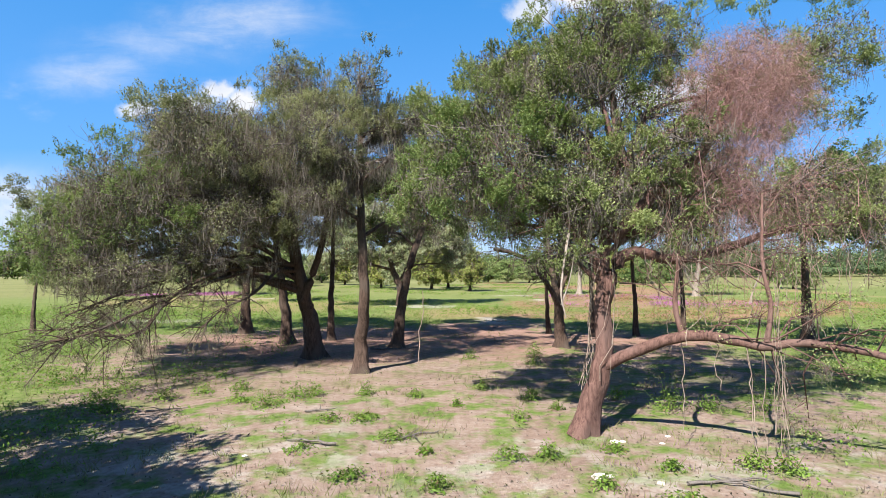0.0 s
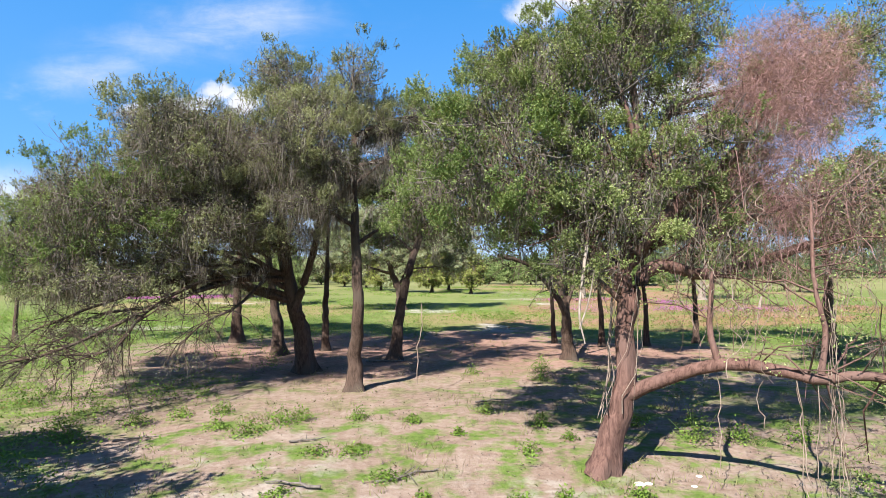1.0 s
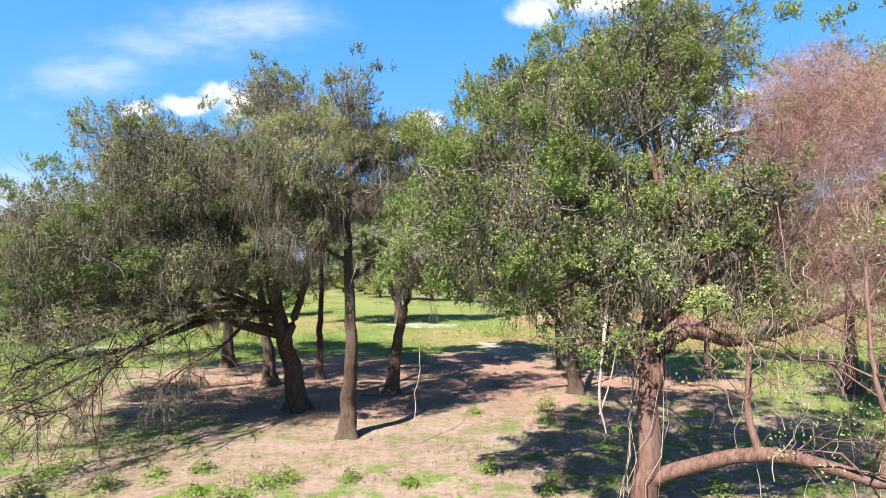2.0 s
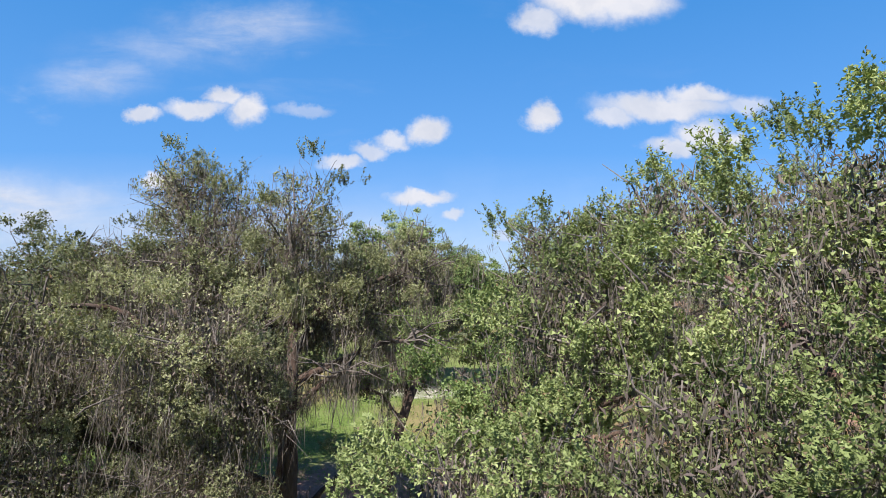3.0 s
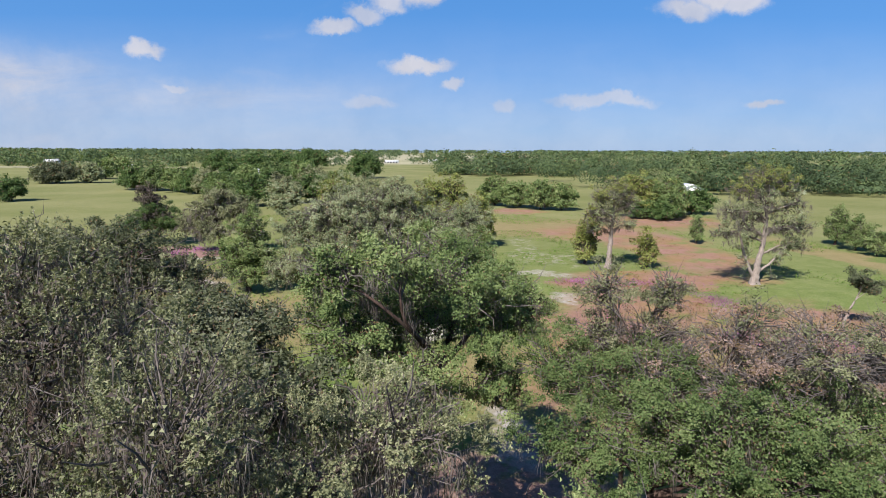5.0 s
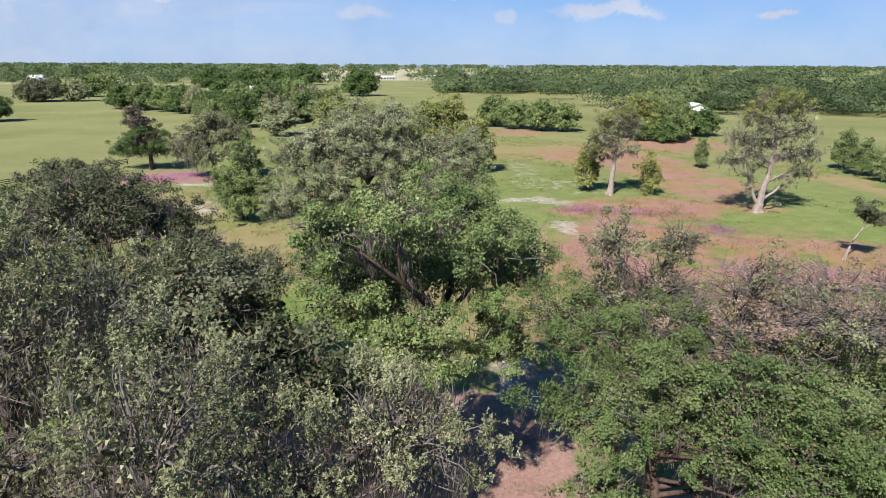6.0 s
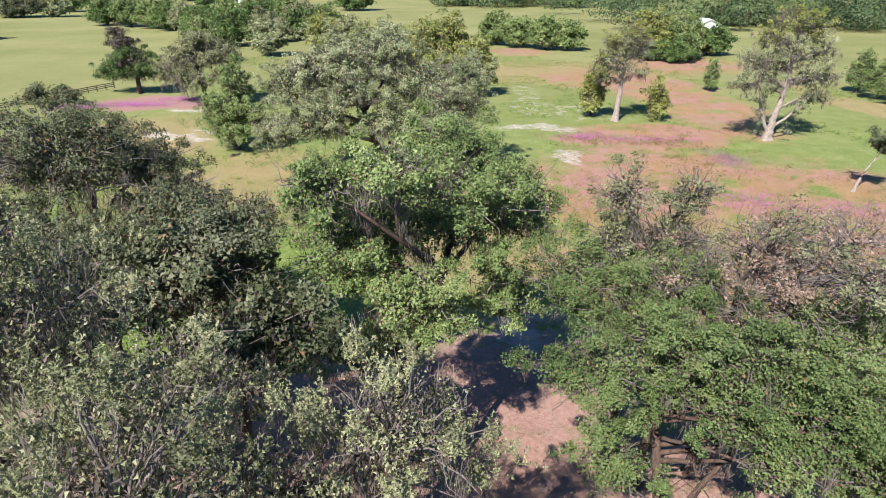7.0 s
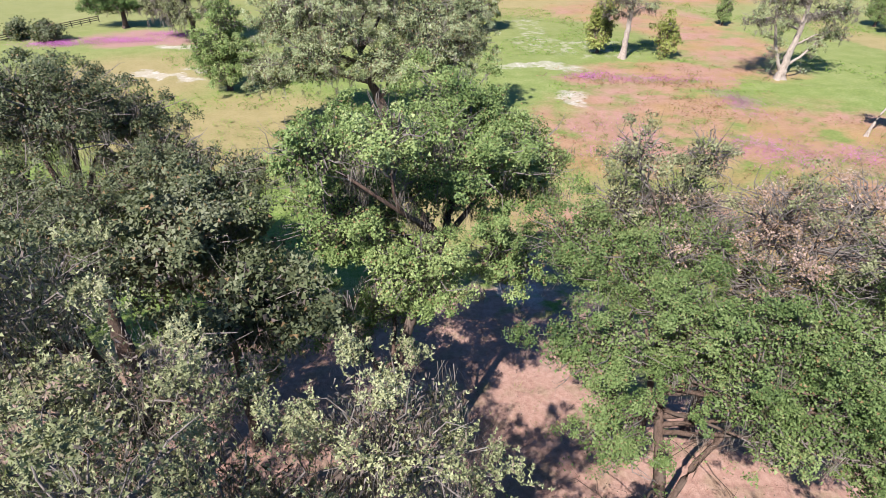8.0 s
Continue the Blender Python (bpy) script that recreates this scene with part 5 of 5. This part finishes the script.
VINE_STEM = bark_material("vine_stem", (0.104, 0.071, 0.059), (0.311, 0.247, 0.208), (0.260, 0.201, 0.169))
vine_tangle()
trunk_vines()
for i in range(46):
    x = rng.uniform(3.4, 7.6)
    y = 10.2 + rng.normal(0, 0.5)
    top = rng.uniform(3.0, 4.6)
    hanging_vine(x, y, top, top - rng.uniform(0.8, 2.0), rng.uniform(0.003, 0.007), 0.3)
hanging_vine(4.0, 9.6, 1.8, 0.25, 0.007)
hanging_vine(4.72, 8.95, 1.9, 0.35, 0.009)
hanging_vine(4.75, 8.9, 1.9, 0.1, 0.007)
hanging_vine(4.4, 9.3, 1.9, 1.0, 0.006)
hanging_vine(-0.55, 16.2, 2.4, 0.3, 0.012, 0.18)
for i in range(9):
    hanging_vine(5.05 + rng.normal(0, 0.05), 8.7 + rng.normal(0, 0.04), rng.uniform(1.9, 3.2), rng.uniform(0.05, 0.6), rng.uniform(0.003, 0.007))


# ----------------------------------------------------------- weeds and grass
def weed(x, y, r, h, leaf=None, name="weed", label="green leafy weed growing on bare soil"):
    w = thing(name, (x, y, 0), label, "weed", "weeds")
    soup = Soup()
    n = int(120 + 480 * r)
    d = rng.normal(0, 1, (n, 2)) * r * 0.5
    P = np.column_stack([d, np.abs(rng.normal(0.45, 0.3, n)) * h * np.exp(-(d ** 2).sum(1) / (r * r))])
    N = np.column_stack([d / r * 0.6, np.ones(n)])
    V, F = leaves(P, N, 0.055 + 0.03 * r, 0.42, 0.2, 0.45)
    soup.add(V, F)
    tagged(part("foliage", soup.mesh("foliage", leaf or WEED), w), kind="stuff")
    k = 9
    e = rng.normal(0, 1, (k, 2)) * r * 0.5
    S = np.stack([np.column_stack([e * 0.2, np.full(k, -0.02)]), np.column_stack([e, rng.uniform(0.4, 0.9, k) * h])], 1)
    V, F = tubes(S, np.tile([0.006, 0.003], (k, 1)), 3)
    tagged(part("stalk_mass", mesh_from("stalk_mass", V, F, leaf or WEED), w), kind="stuff")


for x, y, r, h in [(-3.95, 12.8, 0.36, 0.38), (-3.5, 13.6, 0.4, 0.4), (-3.1, 13.8, 0.3, 0.35), (-1.87, 13.9, 0.22, 0.34), (-0.65, 13.6, 0.18, 0.22), (0.95, 14.2, 0.2, 0.35), (1.5, 11.4, 0.2, 0.3), (1.68, 9.2, 0.2, 0.32), (1.05, 9.1, 0.24, 0.26),
                   (2.0, 13.2, 0.2, 0.34), (2.4, 12.2, 0.16, 0.2), (0.3, 12.6, 0.13, 0.2), (-0.3, 9.4, 0.14, 0.18), (-0.1, 7.9, 0.2, 0.26), (2.2, 7.9, 0.2, 0.2), (4.8, 12.2, 0.4, 0.7), (5.5, 12.0, 0.3, 0.5), (6.6, 11.9, 0.35, 0.55), (4.0, 13.2, 0.25, 0.35),
                   (5.0, 8.4, 0.35, 0.35), (4.6, 8.6, 0.25, 0.3), (-5.1, 14.5, 0.3, 0.3), (-5.9, 14.2, 0.25, 0.3), (-6.6, 13.6, 0.3, 0.35), (-4.7, 13.2, 0.25, 0.25), (-2.3, 11.5, 0.3, 0.14), (-1.6, 11.6, 0.35, 0.14), (0.9, 19.0, 0.3, 0.4), (2.9, 18.4, 0.3, 0.45), (3.2, 20.0, 0.35, 0.5),
                   (-7.2, 12.4, 0.3, 0.3), (-8.0, 13.2, 0.4, 0.4), (3.4, 8.6, 0.18, 0.2), (2.8, 9.5, 0.2, 0.16), (-0.9, 10.3, 0.3, 0.12), (-2.4, 9.6, 0.3, 0.12), (0.6, 7.0, 0.3, 0.12), (-1.4, 8.4, 0.3, 0.12), (3.1, 7.4, 0.3, 0.15)]:
    weed(x, y, r, h)


def ground_height(x, y):
    return noise.noise(Vector((x * 0.55, y * 0.55, 3))) * 0.07 + noise.noise(Vector((x * 1.7, y * 1.7, 9))) * 0.025


def bareness(x, y):
    """1 in the middle of the bare soil, 0 well outside it."""
    return max(max(0.0, min(1.0, 1.6 - math.hypot((x - cx) / rx, (y - cy) / ry) * 1.1)) for cx, cy, rx, ry in SOIL_SPOTS)


def meadow():
    """Low weeds and grass: thick outside the worn soil, thin on it."""
    weeds, grass = Soup(), Soup()
    spots, tufts = [], []
    while len(spots) < 5600:
        y = 5 + 45 * rng.uniform(0, 1) ** 1.6
        x = rng.uniform(-1, 1) * (8 + y * 0.75)
        b = bareness(x, y)
        lush = noise.noise(Vector((x * 0.35, y * 0.35, 5))) + noise.noise(Vector((x * 1.1, y * 1.1, 1))) * 0.6
        if lush + 0.35 - 1.35 * b + 0.9 * (x < -5.5) > rng.uniform(-0.2, 0.5):
            spots.append((x, y, ground_height(x, y)))
    while len(tufts) < 9500:
        y = 4 + 42 * rng.uniform(0, 1) ** 1.7
        x = rng.uniform(-1, 1) * (8 + y * 0.7)
        b = bareness(x, y)
        lush = noise.noise(Vector((x * 0.6, y * 0.6, 8)))
        if lush + 0.45 - 0.55 * b > rng.uniform(-0.2, 0.6):
            tufts.append((x, y, ground_height(x, y)))
    S = np.array(spots)
    per = 36
    r = np.repeat(rng.uniform(0.12, 0.4, len(S)), per)
    d = rng.normal(0, 1, (len(S) * per, 2)) * r[:, None] * 0.6
    P = np.repeat(S, per, 0) + np.column_stack([d, np.abs(rng.normal(0.17, 0.14, len(d))) * (0.6 + r)])
    V, F = blades(P, np.column_stack([d / r[:, None] * 0.4, np.ones(len(d))]), 0.062, 0.6, 0.45)
    weeds.add(V, F)
    ob = new("weed_cover", weeds.mesh("weed_cover", WEED))
    tagged(ob, "low green weeds covering the open ground", "weeds", kind="stuff")
    T = np.array(tufts)
    per = 7
    n = len(T) * per
    B = np.repeat(T, per, 0) + np.column_stack([rng.normal(0, 0.06, (n, 2)), np.full(n, -0.01)])
    lean = rng.normal(0, 0.5, (n, 2))
    h = rng.uniform(0.05, 0.19, n)
    tip = B + np.column_stack([lean * h[:, None], h])
    w = np.column_stack([rng.normal(0, 1, (n, 2)), np.zeros(n)])
    w = unit(w) * 0.007
    grass.add(np.stack([B - w, B + w, tip], 1).reshape(-1, 3), np.arange(n * 3).reshape(n, 3))
    ob = new("grass_tufts", grass.mesh("grass_tufts", GRASS))
    tagged(ob, "short yellow-green grass tufts on sandy soil", "grass", kind="stuff")


meadow()


def litter():
    """Dry oak leaves and bits of bark strewn over the worn soil."""
    n = 9000
    y = 6 + 22 * rng.uniform(0, 1, n) ** 1.3
    x = rng.uniform(-1, 1, n) * (4 + y * 0.5)
    z = np.array([ground_height(a, b) for a, b in zip(x, y)]) + 0.012
    V, F = blades(np.column_stack([x, y, z]), np.tile([0.0, 0.0, 1.0], (n, 1)), 0.045, 0.6, 0.25)
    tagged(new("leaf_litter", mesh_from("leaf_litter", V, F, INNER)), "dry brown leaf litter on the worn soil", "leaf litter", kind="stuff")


litter()


def field_cover():
    """Reddish seed grass, green tufts and mauve flowers out in the field."""
    red, green, mauve = [], [], []
    while len(red) < 900:
        cx, cy, rx, ry = RED_SPOTS[rng.integers(len(RED_SPOTS))]
        x, y = cx + rng.normal(0, 0.5) * rx, cy + rng.normal(0, 0.5) * ry
        if noise.noise(Vector((x * 0.2, y * 0.2, 2))) > -0.15:
            red.append((x, y, 0))
    while len(green) < 4200:
        x, y = rng.uniform(-34, 46), rng.uniform(38, 112)
        if noise.noise(Vector((x * 0.12, y * 0.12, 4))) > 0.05 and min(math.hypot((x - q[0]) / q[2], (y - q[1]) / q[3]) for q in RED_SPOTS) > 1.0:
            green.append((x, y, 0))
    for cx, cy, rx, ry, n in [(18.8, 45, 2.2, 2.2, 230), (20.6, 54, 1.2, 2.2, 200), (16.4, 59.6, 4.5, 0.9, 220), (11.5, 60.4, 2.4, 0.8, 130), (-36.5, 71, 2.6, 1.1, 520), (-31, 72.6, 3.6, 1.0, 420), (-27, 75.5, 2.6, 1.2, 260), (24, 44, 3, 1.4, 120), (10, 46, 2.4, 2.6, 70)]:
        for i in range(n):
            mauve.append((cx + rng.normal(0, 0.6) * rx, cy + rng.normal(0, 0.6) * ry, 0))
    for nm, pts, mat, size, hh, per, label in [("red_grass", red, RED_GRASS, 0.14, 0.28, 8, "reddish seed heads of field grass"), ("field_tufts", green, WEED, 0.15, 0.2, 7, "green weed tufts in the field"), ("field_flowers", mauve, FLOWER, 0.075, 0.3, 8, "mauve wildflowers in the field")]:
        S = np.repeat(np.array(pts, float), per, 0)
        P = S + np.column_stack([rng.normal(0, 0.22, (len(S), 2)), rng.uniform(0.02, 1, len(S)) * hh])
        V, F = leaves(P, np.tile([0.0, -0.3, 0.8], (len(P), 1)), size, 0.4, 0.2, 0.6)
        tagged(new(nm, mesh_from(nm, V, F, mat)), label, nm.replace("_", " "), kind="stuff")


field_cover()


def stick(x, y, length, turn, r=0.02):
    s_ = thing("fallen_branch", (x, y, ground_height(x, y) + r), "dry fallen branch lying on the soil", "branch", "fallen branches")
    k = 7
    t = np.linspace(-0.5, 0.5, k)
    P = np.column_stack([np.cos(turn) * t * length + rng.normal(0, 0.03, k) * length, np.sin(turn) * t * length + rng.normal(0, 0.03, k) * length, np.abs(rng.normal(0, 0.02, k))])
    V, F = tubes(P[None], np.linspace(r, r * 0.4, k)[None], 6)
    part("stem", mesh_from("stem", V, F, TWIG, True), s_)
    Q = np.stack([P[[2, 3, 4]], P[[2, 3, 4]] + np.column_stack([rng.normal(0, 0.16, (3, 2)) * length, rng.uniform(0.02, 0.12, 3)])], 1)
    V, F = tubes(Q, np.tile([r * 0.5, r * 0.2], (3, 1)), 5)
    tagged(part("twig_mass", mesh_from("twig_mass", V, F, TWIG, True), s_), kind="stuff")


for x, y, ln, tn in [(-0.55, 10.4, 1.1, 0.5), (-2.3, 9.9, 0.9, 2.9), (-2.6, 12.2, 0.7, 0.3), (3.9, 8.0, 1.2, 0.1), (-5.6, 11.0, 0.5, 1.0), (1.2, 15.4, 0.9, 0.2), (-6.0, 12.6, 0.8, 0.4), (-1.8, 21.6, 1.8, 0.08), (4.2, 7.7, 1.0, 2.6), (2.8, 29.4, 1.2, 1.2)]:
    stick(x, y, ln, tn, 0.014 + 0.012 * ln)


def stone(x, y, r):
    bm = bmesh.new()
    r *= UNIT
    bmesh.ops.create_icosphere(bm, subdivisions=2, radius=r)
    for v in bm.verts:
        k = 1 + 0.35 * noise.noise(v.co * (2.2 / r) + Vector((x, y, 0)))
        v.co = Vector((v.co.x * k * 1.3, v.co.y * k, v.co.z * k * 0.55))
    me = bpy.data.meshes.new("stone")
    bm.to_mesh(me)
    bm.free()
    me.materials.append(STONE)
    ob = new("stone", me)
    ob.location = Vector((x, y, ground_height(x, y))) * UNIT + Vector((0, 0, r * 0.25))
    tagged(ob, "pale lump of limestone lying on the soil", "stone", "pale stones")


STONE = plain("limestone", (0.48, 0.44, 0.39), 0.9)
for x, y, r in [(2.95, 9.95, 0.09), (3.1, 10.0, 0.06), (3.75, 9.9, 0.05), (2.2, 8.2, 0.12), (2.35, 8.25, 0.07), (3.0, 8.0, 0.06), (4.0, 10.3, 0.05), (-3.2, 9.3, 0.05)]:
    stone(x, y, r * 0.75)


# ---------------------------------------------------------------- the fence
def fence():
    f = thing("fence", (-41.7, 70.5, 0), "dark weathered board fence along the pasture", "fence")
    a, b = np.array([-44.6, 66.4]), np.array([-38.2, 82.3])
    n = 15
    pm = tubes(np.array([[[0, 0, -0.1], [0, 0, 0.68]]]), np.array([[0.045, 0.042]]), 6)
    me = mesh_from("post", pm[0], pm[1], FENCE)
    span = (b - a) / n
    L = float(np.linalg.norm(span))
    V = np.array([(x, y, z) for x in (0, L) for y in (-0.012, 0.012) for z in (-0.04, 0.04)], float)
    F = np.array([(0, 1, 3, 2), (4, 6, 7, 5), (0, 4, 5, 1), (2, 3, 7, 6), (0, 2, 6, 4), (1, 5, 7, 3)])
    rail = mesh_from("rail", V, F, FENCE)
    ang = math.atan2(span[1], span[0])
    for i in range(n + 1):
        p = a + span * i
        ob = part("post", me, f)
        ob.location = Vector((p[0] + 41.7, p[1] - 70.5, 0)) * UNIT
        if i < n:
            for z in (0.24, 0.43, 0.62):
                rb = part("rail", rail, f)
                rb.location = Vector((p[0] + 41.7, p[1] - 70.5, z)) * UNIT
                rb.rotation_euler = (0, 0, ang)


FENCE = plain("fence_wood", (0.07, 0.055, 0.045), 0.85)
fence()


# -------------------------------------------------------------- far buildings
WHITE = plain("white_siding", (0.78, 0.78, 0.76), 0.6, 0.05, 1.5)
ROOF = plain("metal_roof", (0.55, 0.57, 0.60), 0.4, 0.06, 0.8)
# near-black for the shade in doorways; the walls behind are closed
DARK = plain("opening_shade", (0.03, 0.03, 0.035), 0.8)


def box_mesh(name, x0, x1, y0, y1, z0, z1, mat):
    V = np.array([(x, y, z) for x in (x0, x1) for y in (y0, y1) for z in (z0, z1)], float)
    F = np.array([(0, 1, 3, 2), (4, 6, 7, 5), (0, 4, 5, 1), (2, 3, 7, 6), (0, 2, 6, 4), (1, 5, 7, 3)])
    return mesh_from(name, V, F, mat)


def barn(x, y, w, d, h, ridge, label, doors=1, turn=0.0, along="y"):
    """Walls, gabled roof with overhang, dark slabs for the shade in doorways and windows facing the grove."""
    b = thing("barn", (x, y, 0), label, "barn", "far buildings")
    b.rotation_euler = (0, 0, turn)
    part("wall", box_mesh("wall", -w / 2, w / 2, -d / 2, d / 2, 0, h, WHITE), b)
    o, t = 0.4, 0.12
    if along == "y":
        prof = [(-w / 2 - o, h - 0.1), (0, ridge), (w / 2 + o, h - 0.1), (w / 2 + o, h - 0.1 + t), (0, ridge + t), (-w / 2 - o, h - 0.1 + t)]
        V = np.array([(px, yy, pz) for yy in (-d / 2 - o, d / 2 + o) for px, pz in prof])
        gab = np.array([(-w / 2, -d / 2, h), (w / 2, -d / 2, h), (0, -d / 2, ridge - 0.05), (0, -d / 2, ridge - 0.05)])
    else:
        prof = [(-d / 2 - o, h - 0.1), (0, ridge), (d / 2 + o, h - 0.1), (d / 2 + o, h - 0.1 + t), (0, ridge + t), (-d / 2 - o, h - 0.1 + t)]
        V = np.array([(xx, py, pz) for xx in (-w / 2 - o, w / 2 + o) for py, pz in prof])
        gab = None
    F = np.array([(0, 1, 7, 6), (1, 2, 8, 7), (3, 4, 10, 9), (4, 5, 11, 10), (0, 5, 4, 1), (1, 4, 3, 2), (6, 7, 10, 11), (7, 8, 9, 10), (2, 3, 9, 8), (0, 6, 11, 5)])
    part("roof", mesh_from("roof", V, F, ROOF), b)
    if gab is not None:
        part("gable", mesh_from("gable", gab[:3], np.array([(0, 1, 2)]), WHITE), b)
    # dark slabs on the solid wall take the place of shaded doorways
    for i in range(doors):
        cx = (i + 0.5) / doors * w - w / 2
        part("doorway_shade", box_mesh("doorway_shade", cx - w / doors * 0.3, cx + w / doors * 0.3, -d / 2 - 0.05, -d / 2 + 0.3, 0.02, h * 0.8, DARK), b)


barn(61.0, 155.5, 4.4, 5.0, 2.0, 3.1, "small white gabled barn with dark openings", 2)
barn(-76, 262, 8.4, 4.8, 1.8, 2.8, "long low farm building with pale metal roof", 3, 0.2, "x")
barn(-60, 248, 6, 3.6, 1.7, 2.5, "low farm shed with pale metal roof", 2, -0.2, "x")
barn(-225, 348, 7.2, 4.2, 1.9, 3, "white farm shed with metal roof", 2, 0.3, "x")
barn(-262, 398, 8.4, 4.8, 2.4, 4.2, "white rounded farm shed", 1, 0.2, "x")
barn(-190, 352, 12, 4.2, 1.4, 2.2, "long low farm building with pale metal roof", 4, 0.1, "x")
barn(-45, 505, 12, 5.4, 1.6, 2.3, "long white farm building far off", 5, 0.0, "x")
barn(-65, 430, 6.6, 4.8, 1.6, 2.3, "white farm building far off", 3, 0.1, "x")
barn(-10, 560, 9.6, 5.4, 1.6, 2.3, "white farm building far off", 4, 0.0, "x")
barn(45, 600, 12, 5.4, 1.6, 2.3, "long white farm building far off", 5, 0.0, "x")
